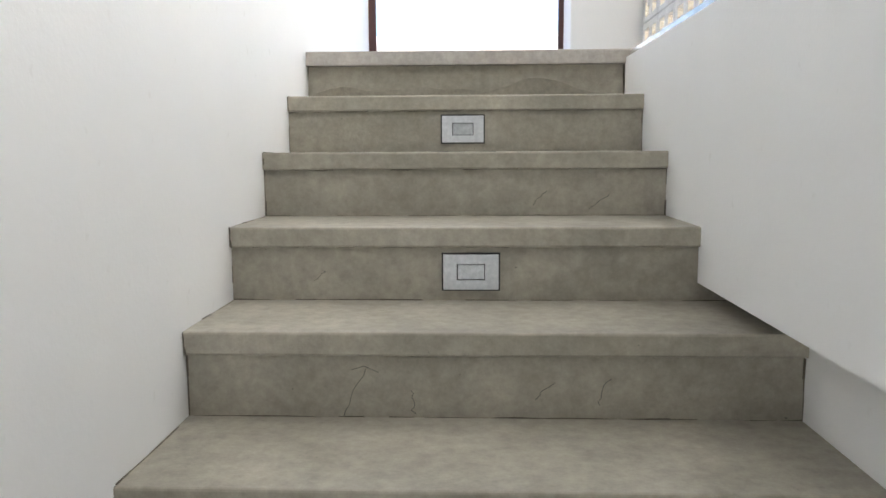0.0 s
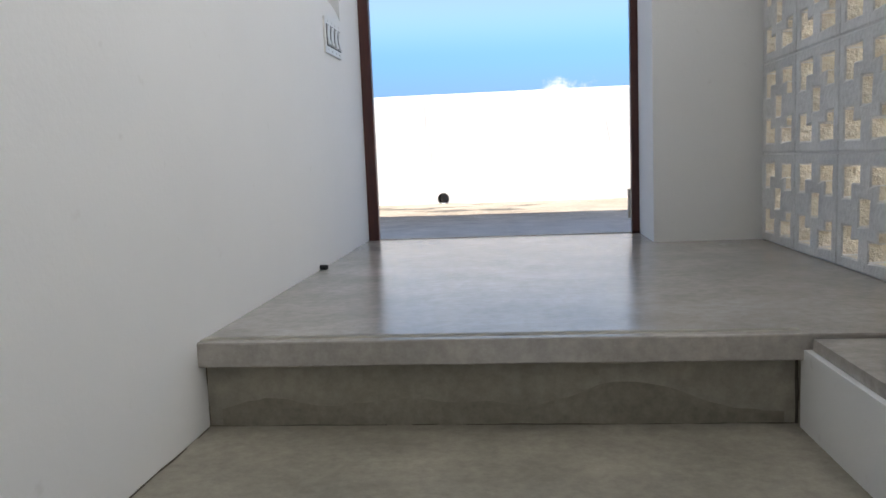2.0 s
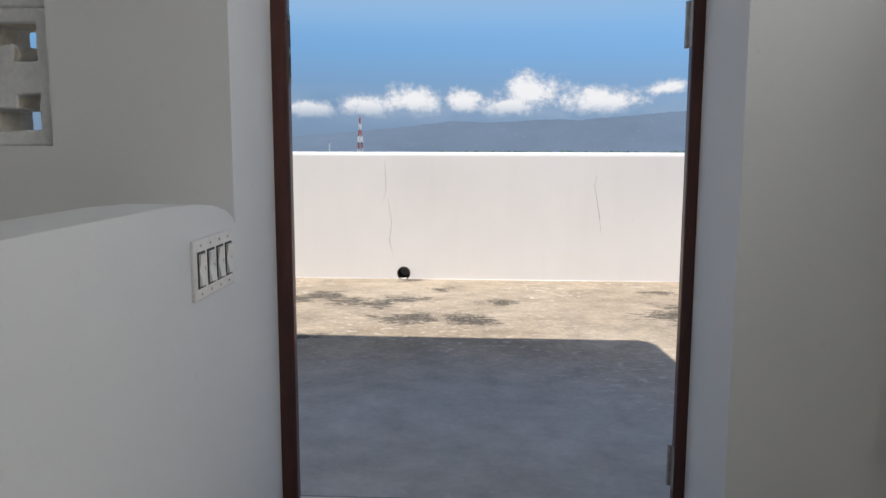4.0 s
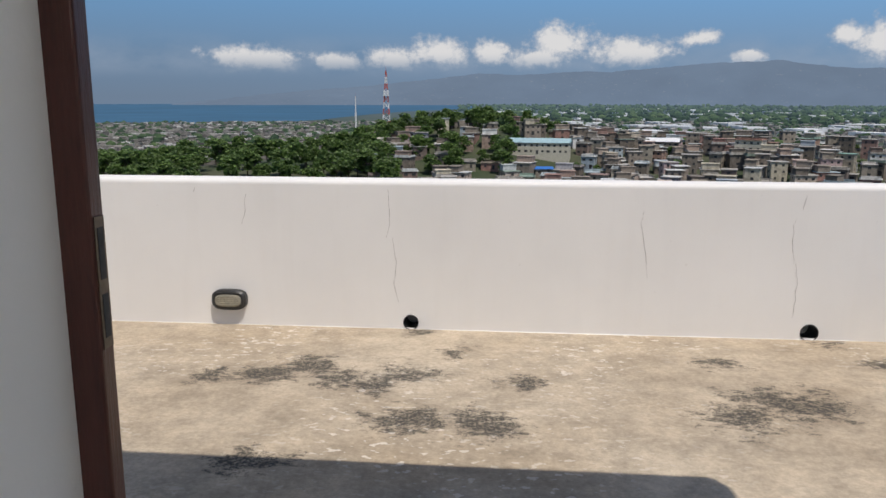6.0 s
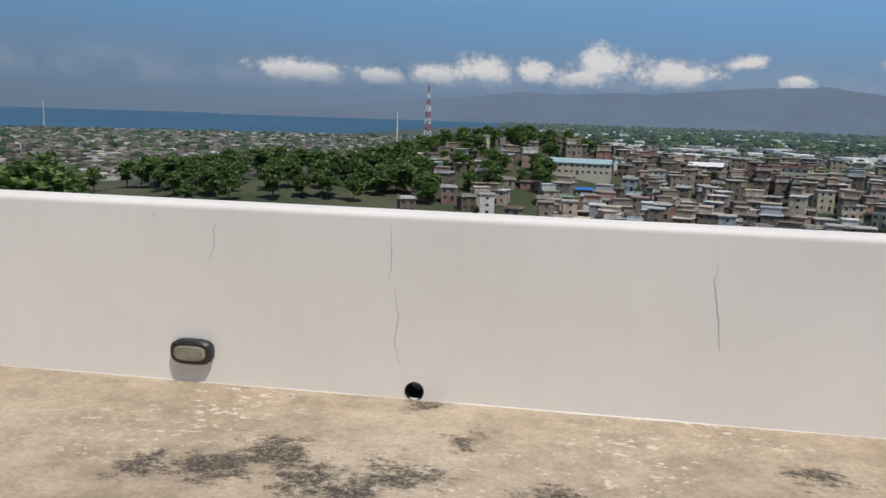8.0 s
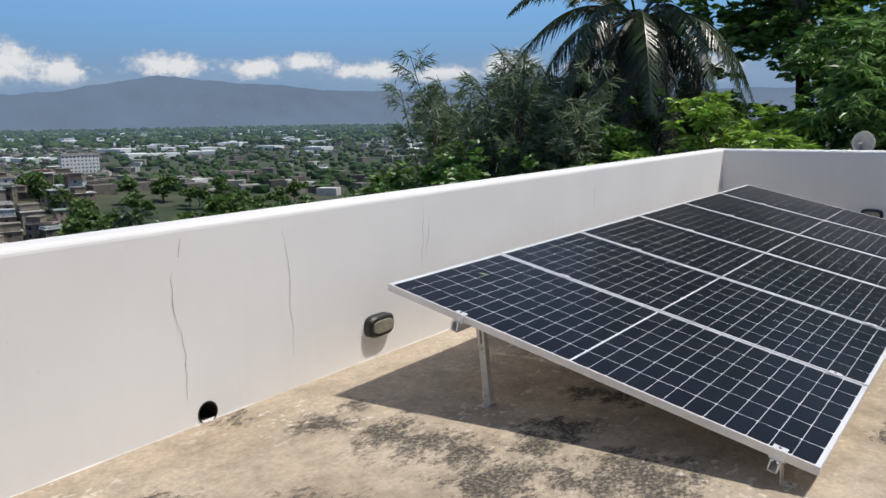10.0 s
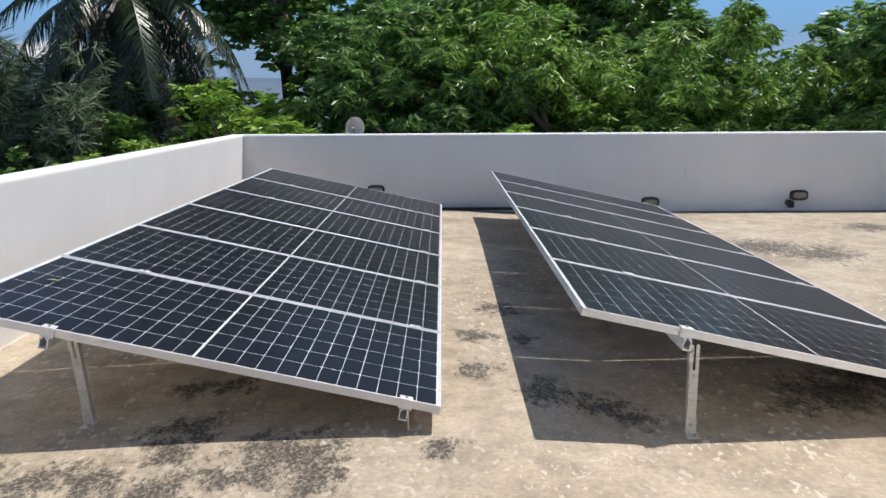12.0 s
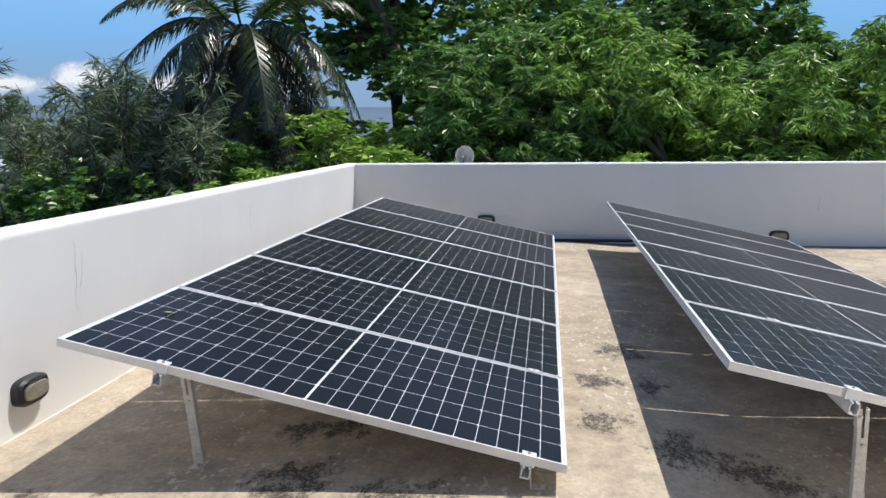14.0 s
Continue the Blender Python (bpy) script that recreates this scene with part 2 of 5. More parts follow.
MAT["dish"] = mottled("pale grey dish", (0.55, 0.54, 0.52), (0.66, 0.65, 0.63), 5, 60, 0.5)


def cell_material():
    m, nt, b = material("dark blue silicon under glass", 0.35)
    v = coords(nt)
    w = nt.nodes.new("ShaderNodeTexWave")
    w.bands_direction = "Y"
    w.inputs["Scale"].default_value = 17.5
    nt.links.new(v, w.inputs["Vector"])
    line = gray(nt, w.outputs["Fac"], 0.96, 0.999)
    info = nt.nodes.new("ShaderNodeObjectInfo")
    base = ramp(nt, info.outputs["Random"], (0, (0.0035, 0.0038, 0.0052)), (1, (0.0075, 0.0078, 0.0105)))
    c = mix(nt, mix(nt, line, (0, 0, 0), (0.07, 0.07, 0.07)), base, (0.12, 0.13, 0.16))
    nt.links.new(c, b.inputs["Base Color"])
    b.inputs["Coat Weight"].default_value, b.inputs["Coat Roughness"].default_value = 0.30, 0.20
    b.inputs["Specular IOR Level"].default_value = 0.08
    return m


MAT["cell"] = cell_material()


# ---- mesh helpers ----
def part(name, bm, mat, parent=None, label="", smooth=False):
    """Links a bmesh as one mesh object, under a thing or part where one is given."""
    me = bpy.data.meshes.new(name)
    if smooth:
        for f in bm.faces:
            f.smooth = True
    bm.to_mesh(me)
    bm.free()
    me.materials.append(mat)
    ob = new(name, me)
    ob.parent = parent
    if label:
        ob["label"] = label
    return ob


def share(name, data, parent, m):
    ob = new(name, data)
    ob.parent = parent
    ob.matrix_basis = m
    return ob


def raw(name, verts, faces, mat, parent=None, smooth=False):
    """A mesh from arrays, quickly; all faces have the same number of corners."""
    me = bpy.data.meshes.new(name)
    verts, faces = np.asarray(verts, np.float32), np.asarray(faces, np.int32)
    k = faces.shape[1]
    me.vertices.add(len(verts))
    me.vertices.foreach_set("co", verts.ravel())
    me.loops.add(faces.size)
    me.loops.foreach_set("vertex_index", faces.ravel())
    me.polygons.add(len(faces))
    me.polygons.foreach_set("loop_start", np.arange(0, faces.size, k, dtype=np.int32))
    me.polygons.foreach_set("use_smooth", np.full(len(faces), smooth))
    me.update(calc_edges=True)
    me.materials.append(mat)
    ob = new(name, me)
    ob.parent = parent
    return ob


def empty(name, at=(0, 0, 0), label="", category="", group="", kind=""):
    ob = new(name)
    ob.location = at
    return tagged(ob, label, category, group, kind)


def box(bm, x0, x1, y0, y1, z0, z1, bevel=0.0, segs=2):
    r = bmesh.ops.create_cube(bm, size=1.0, matrix=Matrix.Translation(((x0 + x1) / 2, (y0 + y1) / 2, (z0 + z1) / 2)) @ Matrix.Diagonal((x1 - x0, y1 - y0, z1 - z0, 1)))
    if bevel:
        edges = list({e for v in r["verts"] for e in v.link_edges})
        bmesh.ops.bevel(bm, geom=edges, offset=bevel, segments=segs, affect="EDGES", profile=0.5)
    return bm


def boxes(*rows, bevel=0.0):
    bm = bmesh.new()
    for r in rows:
        box(bm, *r, bevel=bevel)
    return bm


def rod(bm, a, b, r, seg=10, r2=None):
    a, b = Vector(a), Vector(b)
    m = Matrix.Translation((a + b) / 2) @ (b - a).to_track_quat("Z", "Y").to_matrix().to_4x4()
    bmesh.ops.create_cone(bm, cap_ends=True, segments=seg, radius1=r, radius2=r if r2 is None else r2, depth=(b - a).length, matrix=m)
    return bm


def profile(bm, outline, axis, a, b):
    """A prism: an outline of (u, v), swept from a to b along x (u=y, v=z) or y (u=x, v=z)."""
    def at(u, v, w):
        return (w, u, v) if axis == "x" else (u, w, v)
    n = len(outline)
    lo, hi = [bm.verts.new(at(u, v, a)) for u, v in outline], [bm.verts.new(at(u, v, b)) for u, v in outline]
    for i in range(n):
        bm.faces.new((lo[i], lo[(i + 1) % n], hi[(i + 1) % n], hi[i]))
    bm.faces.new(lo[::-1])
    bm.faces.new(hi)
    bmesh.ops.recalc_face_normals(bm, faces=bm.faces)
    return bm


def bored(ob, cutter_bm):
    """Cuts a shape out of a mesh for good."""
    me = bpy.data.meshes.new("cutter")
    cutter_bm.to_mesh(me)
    cutter_bm.free()
    cut = new("cutter", me)
    mod = ob.modifiers.new("holes", "BOOLEAN")
    mod.operation, mod.object, mod.solver = "DIFFERENCE", cut, "EXACT"
    bpy.context.view_layer.update()
    done = bpy.data.meshes.new_from_object(ob.evaluated_get(bpy.context.evaluated_depsgraph_get()))
    ob.modifiers.clear()
    ob.data = done
    bpy.data.objects.remove(cut)


# ---- the plan ----
X_L, X_R, X_BLOCK = -0.528, 0.602, 0.965          # stair walls, breeze-block wall
Y_PIER, Y_DOOR, Y_OUT = 4.695, 5.04, 5.08           # inner face of the door wall, door frame, outer face
Y_PAR, X_FAR, Y_BACK, X_WEST = 9.345, 10.55, -0.35, -7.0   # inner faces of the parapets
TOP = 0.945
RISE, GOING, Y_TOP = 0.178, 0.332, 3.226


def roof_z(x, y):
    fall = max((y - 7.6) / 1.7, (x - 8.4) / 2.1, 0.0)
    dip = min(max((6.35 - y) / 0.7, 0.0), 1.0) * min(max((x - 1.7) / 0.8, 0.0), 1.0)
    return -0.06 - 0.045 * min(fall, 1.0) - 0.05 * dip


# ---- stair tower ----
def breeze_block_mesh():
    """Pierced block, 0.334 x 0.306 x 0.15: a rim, a pierced boss in the middle and four arms, with L-shaped holes at the corners."""
    bm = bmesh.new()
    w, h, d = 0.167, 0.153, 0.075
    us = [-w, -w + 0.036, -0.078, -0.032, 0.032, 0.078, w - 0.036, w]
    vs = [-h, -h + 0.032, -0.072, -0.036, 0.036, 0.072, h - 0.032, h]
    solid = np.ones((7, 7), bool)
    for i in (1, 5):
        for j in (1, 5):
            solid[i, j] = False
    for i, j in ((1, 2), (2, 1), (4, 1), (5, 2), (1, 4), (2, 5), (5, 4), (4, 5)):
        solid[i, j] = False
    solid[3, 3] = False
    rng = random.Random(5)
    uv = {(i, j): (us[i] + (rng.uniform(-0.004, 0.004) if 0 < i < 7 else 0), vs[j] + (rng.uniform(-0.004, 0.004) if 0 < j < 7 else 0)) for i in range(8) for j in range(8)}
    front = {k: bm.verts.new((-d, *p)) for k, p in uv.items()}
    rear = {k: bm.verts.new((d, *p)) for k, p in uv.items()}
    for i in range(7):
        for j in range(7):
            if not solid[i, j]:
                continue
            q = ((i, j), (i + 1, j), (i + 1, j + 1), (i, j + 1))
            bm.faces.new([front[k] for k in q][::-1])
            bm.faces.new([rear[k] for k in q])
            for (a, b, di, dj) in ((q[0], q[1], 0, -1), (q[1], q[2], 1, 0), (q[2], q[3], 0, 1), (q[3], q[0], -1, 0)):
                ni, nj = i + di, j + dj
                edge = not (0 <= ni < 7 and 0 <= nj < 7)
                if edge or not solid[ni, nj]:
                    f = bm.faces.new((front[a], front[b], rear[b], rear[a]))
                    f.material_index = 0 if edge else 1
    bmesh.ops.recalc_face_normals(bm, faces=bm.faces)
    bmesh.ops.bevel(bm, geom=[e for e in bm.edges if len(e.link_faces) == 2 and e.calc_face_angle(0) > 0.8], offset=0.004, segments=1, affect="EDGES")
    me = bpy.data.meshes.new("breeze_block")
    bm.to_mesh(me)
    bm.free()
    me.materials.append(MAT["block"])
    me.materials.append(MAT["raw_block"])
    return me


BLOCK = breeze_block_mesh()
S = "structure"

# landing and ledge
floor = part("floor", boxes((X_L - 0.1, X_BLOCK + 0.15, Y_TOP - 0.02, Y_OUT, -0.05, 0.0), bevel=0.004), MAT["landing"])
tagged(floor, "polished grey cement landing at the stair head", "floor", kind=S)
ledge = part("ledge", boxes((X_R + 0.012, X_BLOCK + 0.1, -1.5, Y_TOP - 0.03, -0.03, -0.008)), MAT["landing"])
tagged(ledge, "cement-topped ledge beside the stairs", "ledge", kind=S)

# steps
stairs = empty("stairs", label="grey cement stairs with thick nosings between white walls", category="stairs", kind=S)
for k in range(13):
    y, z = Y_TOP - GOING * k, -RISE * k
    right = X_R + 0.02 if k < 3 else 0.74
    if k:
        part("tread", boxes((X_L - 0.02, right, y, y + GOING + 0.03, z - 0.048, z), bevel=0.005), MAT["step"], stairs)
    else:
        part("tread", boxes((X_L - 0.02, X_R + 0.006, y, y + 0.03, -0.048, 0.0015), bevel=0.005), MAT["step"], stairs)
    part("riser", boxes((X_L - 0.02, right, y + 0.016, y + 0.12, z - RISE - 0.02, z - 0.044)), MAT["step"], stairs)
lower = part("lower_landing", boxes((X_L - 0.02, 0.74, -2.6, Y_TOP - GOING * 12, -RISE * 13 - 0.05, -RISE * 13)), MAT["step"])
tagged(lower, "grey cement floor at the foot of the stairs", "floor", kind=S)


def step_light(x, y, z):
    t = empty("step_light", (x, y, z), "square grey step light set into the riser", "step light", "lights in the risers")
    bm = bmesh.new()
    for r in ((-0.066, 0.066, -0.012, 0.004, 0.020, 0.042), (-0.066, 0.066, -0.012, 0.004, -0.042, -0.020), (-0.066, -0.034, -0.012, 0.004, -0.020, 0.020), (0.034, 0.066, -0.012, 0.004, -0.020, 0.020)):
        box(bm, *r)
    bmesh.ops.remove_doubles(bm, verts=bm.verts, dist=0.0005)
    part("faceplate", bm, MAT["plate"], t)
    part("lens", boxes((-0.0322, 0.0322, -0.008, 0.004, -0.0182, 0.0182), bevel=0.002), MAT["lens"], t, "pale recessed lens")
    bm = bmesh.new()
    box(bm, -0.070, 0.070, -0.004, 0.003, -0.046, 0.046)
    part("seal", bm, MAT["dark_gap"], t, "dark seam round the plate")
    part("recess", boxes((-0.0345, 0.0345, -0.0045, 0.004, -0.0205, 0.0205)), MAT["dark_gap"], t, "dark recess round the lens")
    return t


step_light(0.035, Y_TOP - GOING + 0.016, -0.284)
step_light(0.064, Y_TOP - GOING * 3 + 0.016, -0.642)


def hairline(pts, r=0.0006):
    """A fine crack in a riser: a thin crooked thread lying in the face; pts: x, z and the riser's y."""
    bm = bmesh.new()
    for a_, b_ in zip(pts, pts[1:]):
        rod(bm, a_, b_, r, 4)
    part("crack", bm, MAT["dark_gap"], stairs, "dark hairline crack")


rr = random.Random(4)
for k, x, up, down, lean in ((4, -0.17, 0.10, 0.07, 0.02), (4, -0.14, 0.0, 0.0, 0.05), (4, 0.33, 0.05, 0.04, 0.01), (4, 0.21, 0.03, 0.03, 0.02), (4, -0.05, 0.02, 0.06, 0.0),
                             (2, 0.25, 0.03, 0.04, 0.02), (2, 0.42, 0.02, 0.05, 0.03), (3, -0.30, 0.02, 0.02, 0.01)):
    zc, yc = -RISE * k - 0.11, Y_TOP - GOING * k + 0.0158
    if up == 0.0:
        hairline([(x - 0.035, yc, zc + 0.03), (x - 0.01, yc, zc + 0.038), (x + 0.02, yc, zc + 0.025)])
        continue
    n = 7
    hairline([(x + lean * (i / n - 0.5) * 2 + rr.uniform(-0.006, 0.006), yc, zc - down + (up + down) * 0.6 * i / n) for i in range(n + 1)])


def grime(pts, r):
    """Dirt caught in a joint of the stairs: a thin uneven thread along it."""
    rg = random.Random(round(1000 * (pts[0][0] + 3 * pts[0][1] + 7 * pts[0][2])))
    bm = bmesh.new()
    a_, b_ = Vector(pts[0]), Vector(pts[1])
    n = max(3, int((b_ - a_).length / 0.05))
    at = [a_.lerp(b_, i / n) + Vector([rg.uniform(-0.0015, 0.0015) for _ in range(3)]) for i in range(n + 1)]
    for p, q in zip(at, at[1:]):
        if rg.random() < 0.85:
            rod(bm, p, q, r * rg.uniform(0.4, 1.3), 5)
    part("grime", bm, MAT["dirt"], stairs, "dark dirt in the joint")


for k in range(6):
    y, z = Y_TOP - GOING * k, -RISE * k
    xl = X_L + 0.0125 * (Y_TOP - y)
    xr = X_R if k < 3 else 0.722
    grime([(xl, y + 0.015, z - 0.05), (xl, y + 0.015, z - RISE)], 0.003)
    grime([(xr, y + 0.015, z - 0.05), (xr, y + 0.015, z - RISE)], 0.003)
    grime([(xl, y + 0.015, z - RISE), (xr, y + 0.015, z - RISE)], 0.0016)
    # this dark thread deepens the shadow line under the nosing
    grime([(xl, y + 0.016, z - 0.048), (xr, y + 0.016, z - 0.048)], 0.0018)
    grime([(xl, y, z), (xl + 0.004, y + 0.0, z - 0.048)], 0.002)
    if k:
        grime([(xl, y + GOING, z + 0.0005), (xl, y + 0.01, z + 0.0005)], 0.0016)

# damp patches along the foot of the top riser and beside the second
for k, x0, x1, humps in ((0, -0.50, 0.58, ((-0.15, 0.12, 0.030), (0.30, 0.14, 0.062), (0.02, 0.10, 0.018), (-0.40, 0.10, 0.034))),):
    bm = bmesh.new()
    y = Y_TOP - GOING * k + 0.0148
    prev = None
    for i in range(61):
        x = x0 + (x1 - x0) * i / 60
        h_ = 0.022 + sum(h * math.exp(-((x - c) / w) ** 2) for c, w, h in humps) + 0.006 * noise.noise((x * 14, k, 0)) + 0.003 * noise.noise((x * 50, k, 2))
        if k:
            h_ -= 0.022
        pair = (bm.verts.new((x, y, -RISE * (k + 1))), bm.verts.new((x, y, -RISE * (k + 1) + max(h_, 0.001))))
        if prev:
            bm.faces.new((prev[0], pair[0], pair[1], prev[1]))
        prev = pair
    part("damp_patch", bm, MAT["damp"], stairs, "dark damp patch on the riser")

# walls of the stair
bm = bmesh.new()
half = [(-2.7, -2.6), (Y_TOP, -2.6), (Y_PIER, -2.6), (Y_PIER, 0.80), (4.672, 0.847), (4.62, 0.868), (4.546, 0.883), (4.45, 0.893), (4.30, 0.899), (Y_TOP, 0.900), (-2.7, 0.902)]
profile(bm, half, "x", X_L - 0.14, X_L)
for v in bm.verts:
    v.co.x += 0.0125 * (Y_TOP - v.co.y) if v.co.y < Y_TOP else -0.012 * (v.co.y - Y_TOP) / (Y_PIER - Y_TOP)
bmesh.ops.bevel(bm, geom=[e for e in bm.edges if abs(e.verts[0].co.x - e.verts[1].co.x) < 1e-6 and min(e.verts[0].co.z, e.verts[1].co.z) > 0.7], offset=0.02, segments=3, affect="EDGES")
tagged(part("wall_left", bm, MAT["plaster_in"]), "white plastered half wall with a rounded top", "wall", kind=S)
tagged(part("wall_right", boxes((X_R, X_BLOCK + 0.13, 2.30, Y_TOP - 0.004, -2.6, -0.03), (X_R, X_BLOCK + 0.13, -2.7, 2.30, -0.668, -0.03)), MAT["plaster_in"]), "white plastered low wall along the stairs", "wall", kind=S)
tagged(part("wall_lower", boxes((0.722, 0.9, -2.7, 2.31, -2.6, -0.672)), MAT["plaster_in"]), "white wall set back under the ledge", "wall", kind=S)

# door wall with a pierced window, piers and lintel
WIN = (-2.33, -0.96, 1.005, 1.935)
wd = bmesh.new()
for r in ((-3.2, WIN[0], Y_PIER, Y_OUT, -0.3, 2.7), (WIN[1], -0.545, Y_PIER, Y_DOOR, -0.3, 2.7), (WIN[1], -0.552, Y_DOOR, Y_OUT, -0.3, 2.7),
          (WIN[0], WIN[1], Y_PIER, Y_OUT, -0.3, WIN[2]), (WIN[0], WIN[1], Y_PIER, Y_OUT, WIN[3], 2.7),
          (0.584, X_BLOCK + 0.15, Y_PIER, Y_DOOR, -0.3, 2.7), (0.601, X_BLOCK + 0.15, Y_DOOR, Y_OUT, -0.3, 2.7), (-0.552, 0.601, Y_PIER, Y_OUT, 2.13, 2.7)):
    box(wd, *r)
tagged(part("wall_door", wd, MAT["plaster_in"]), "white plastered wall round the doorway", "wall", kind=S)
tagged(part("wall_west", boxes((-3.35, -3.2, -2.7, Y_OUT, -2.6, 2.7)), MAT["plaster_in"]), "white plastered wall", "wall", kind=S)
tagged(part("wall_rear", boxes((-3.35, 1.115, -2.85, -2.7, -2.6, 2.7)), MAT["plaster_in"]), "white plastered wall", "wall", kind=S)
tagged(part("wall_block_end", boxes((X_BLOCK, X_BLOCK + 0.15, -2.7, -0.03, -0.03, 2.7), (X_BLOCK, X_BLOCK + 0.15, -0.03, Y_PIER, 2.49, 2.7)), MAT["plaster_in"]), "white plastered wall above the pierced blocks", "wall", kind=S)
tagged(part("floor_side", boxes((-3.2, X_L - 0.14, -2.7, Y_PIER, -0.3, -0.02)), MAT["landing"]), "grey cement floor behind the half wall", "floor", kind=S)
# unseen slab, outlined to cast the doorway shadow and let sun onto the blocks
bm = bmesh.new()
low = [(-3.7, -2.95), (1.28, -2.95), (1.28, 3.4), (1.95, 3.9), (1.78, 6.0), (-3.7, 6.0)]
a, b = [bm.verts.new((x, y, 2.70)) for x, y in low], [bm.verts.new((x, y, 2.90)) for x, y in low]
bm.faces.new(a[::-1]), bm.faces.new(b)
for i in range(6):
    bm.faces.new((a[i], a[(i + 1) % 6], b[(i + 1) % 6], b[i]))
tagged(part("ceiling", bm, MAT["plaster_in"]), "unseen white flat slab over the stair tower, outlined for its shadow", "ceiling", kind=S)

# door frame
door = empty("door_1", (0, 0, 0), "open doorway with a dark red-brown wooden frame", "doorway", kind=S)
part("jamb", boxes((-0.550, -0.501, Y_DOOR, 5.075, -0.062, 2.128), bevel=0.004), MAT["door_wood"], door)
part("jamb", boxes((0.553, 0.599, Y_DOOR, 5.075, -0.062, 2.128), bevel=0.004), MAT["door_wood"], door)
part("head", boxes((-0.501, 0.553, Y_DOOR, 5.075, 2.08, 2.128), bevel=0.004), MAT["door_wood"], door)
strike = part("strike_plate", boxes((-0.5005, -0.4992, 5.046, 5.070, 1.17, 1.35)), MAT["bronze"], door, "worn bronze strike plate")
for z0, z1 in ((1.185, 1.245), (1.265, 1.335)):
    part("slot", boxes((-0.4995, -0.4984, 5.051, 5.065, z0, z1)), MAT["dark_gap"], strike, "dark latch slot")
for z in (0.06, 1.26, 1.90):
    hinge = part("hinge", boxes((0.5505, 0.5525, 5.042, 5.072, z, z + 0.12)), MAT["steel"], door, "steel hinge leaf")
    part("knuckle", rod(bmesh.new(), (0.547, 5.077, z), (0.547, 5.077, z + 0.12), 0.006), MAT["steel"], hinge)
sill = part("threshold", boxes((-0.499, 0.553, 5.05, 5.062, -0.01, 0.003)), MAT["raw_block"], None)
tagged(sill, "thin pale cement strip across the doorway", "threshold", kind=S)

# switches
sw = empty("light_switch", (X_L - 0.0105, 4.52, 0.765), "four-gang ivory switch plate with rocker switches", "light switch")
part("faceplate", boxes((-0.004, 0.008, -0.118, 0.118, -0.06, 0.06), bevel=0.003), MAT["switch"], sw)
for i in range(4):
    y = -0.081 + 0.054 * i
    sur = part("surround", boxes((0.006, 0.0095, y - 0.020, y + 0.020, -0.036, 0.036)), MAT["dark_gap"], sw, "dark gap round the rocker")
    bm = bmesh.new()
    profile(bm, [(0.009, -0.032), (0.016, -0.030), (0.0105, 0.0), (0.0145, 0.031), (0.009, 0.032)], "y", y - 0.0145, y + 0.0145)
    part("rocker", bm, MAT["switch"], sw)
    for z in (-0.048, 0.048):
        part("screw", rod(bmesh.new(), (0.007, y, z), (0.0095, y, z), 0.003, 8), MAT["steel"], sw)

stub = part("cable_stub", rod(bmesh.new(), (X_L - 0.012, 4.19, 0.008), (X_L + 0.016, 4.17, 0.010), 0.008, 8), MAT["black_plastic"])
tagged(stub, "short black cable end at the wall foot", "cable")

# ---- roof terrace ----
xs = np.arange(X_WEST, X_FAR + 0.2, 0.25)
ys = np.arange(Y_BACK, Y_PAR + 0.2, 0.25)
gv, gf, idx = [], [], {}
cuts_x = sorted(set([round(float(v), 3) for v in xs] + [-3.35, X_BLOCK + 0.15]))
cuts_y = sorted(set([round(float(v), 3) for v in ys] + [Y_OUT]))
for i, x in enumerate(cuts_x):
    for j, y in enumerate(cuts_y):
        idx[i, j] = len(gv)
        gv.append((x, y, roof_z(x, y) + 0.004 * noise.noise((x * 0.9, y * 0.9, 0))))
for i in range(len(cuts_x) - 1):
    for j in range(len(cuts_y) - 1):
        cx, cy = (cuts_x[i] + cuts_x[i + 1]) / 2, (cuts_y[j] + cuts_y[j + 1]) / 2
        if -3.35 < cx < X_BLOCK + 0.15 and cy < Y_OUT:
            continue
        gf.append((idx[i, j], idx[i + 1, j], idx[i + 1, j + 1], idx[i, j + 1]))
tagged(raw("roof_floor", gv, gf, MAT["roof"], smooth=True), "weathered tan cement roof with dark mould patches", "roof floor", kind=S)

T = 0.20
RB = 0.035


def coping(inner, sign):
    """Outline of a parapet, with rounded upper edges: inner face, way to the outside."""
    o = inner + sign * T
    pts = [(inner, -7.0)] + [(inner + sign * (RB - RB * math.cos(radians(a))), TOP - RB + RB * math.sin(radians(a))) for a in (0, 22, 45, 68, 90)]
    pts += [(o - sign * (RB - RB * math.cos(radians(a))), TOP - RB + RB * math.sin(radians(a))) for a in (90, 68, 45, 22, 0)] + [(o, -7.0)]
    return pts


north = part("parapet_north", profile(bmesh.new(), coping(Y_PAR, 1), "x", X_WEST - T, X_FAR + T), MAT["plaster_out"])
tagged(north, "white painted parapet wall with hairline cracks", "parapet", kind=S)
east = part("parapet_east", profile(bmesh.new(), coping(X_FAR, 1), "y", Y_BACK - T, Y_PAR), MAT["plaster_out"])
tagged(east, "white painted parapet wall in shade", "parapet", kind=S)
west = part("parapet_west", profile(bmesh.new(), coping(X_WEST, -1), "y", Y_BACK - T, Y_PAR), MAT["plaster_out"])
tagged(west, "white painted parapet wall", "parapet", kind=S)
for x0, x1 in ((X_WEST, -3.352), (1.118, X_FAR)):
    south = part("parapet_south", profile(bmesh.new(), coping(Y_BACK, -1), "x", x0, x1), MAT["plaster_out"])
    tagged(south, "white painted parapet wall beside the stair tower", "parapet", kind=S)
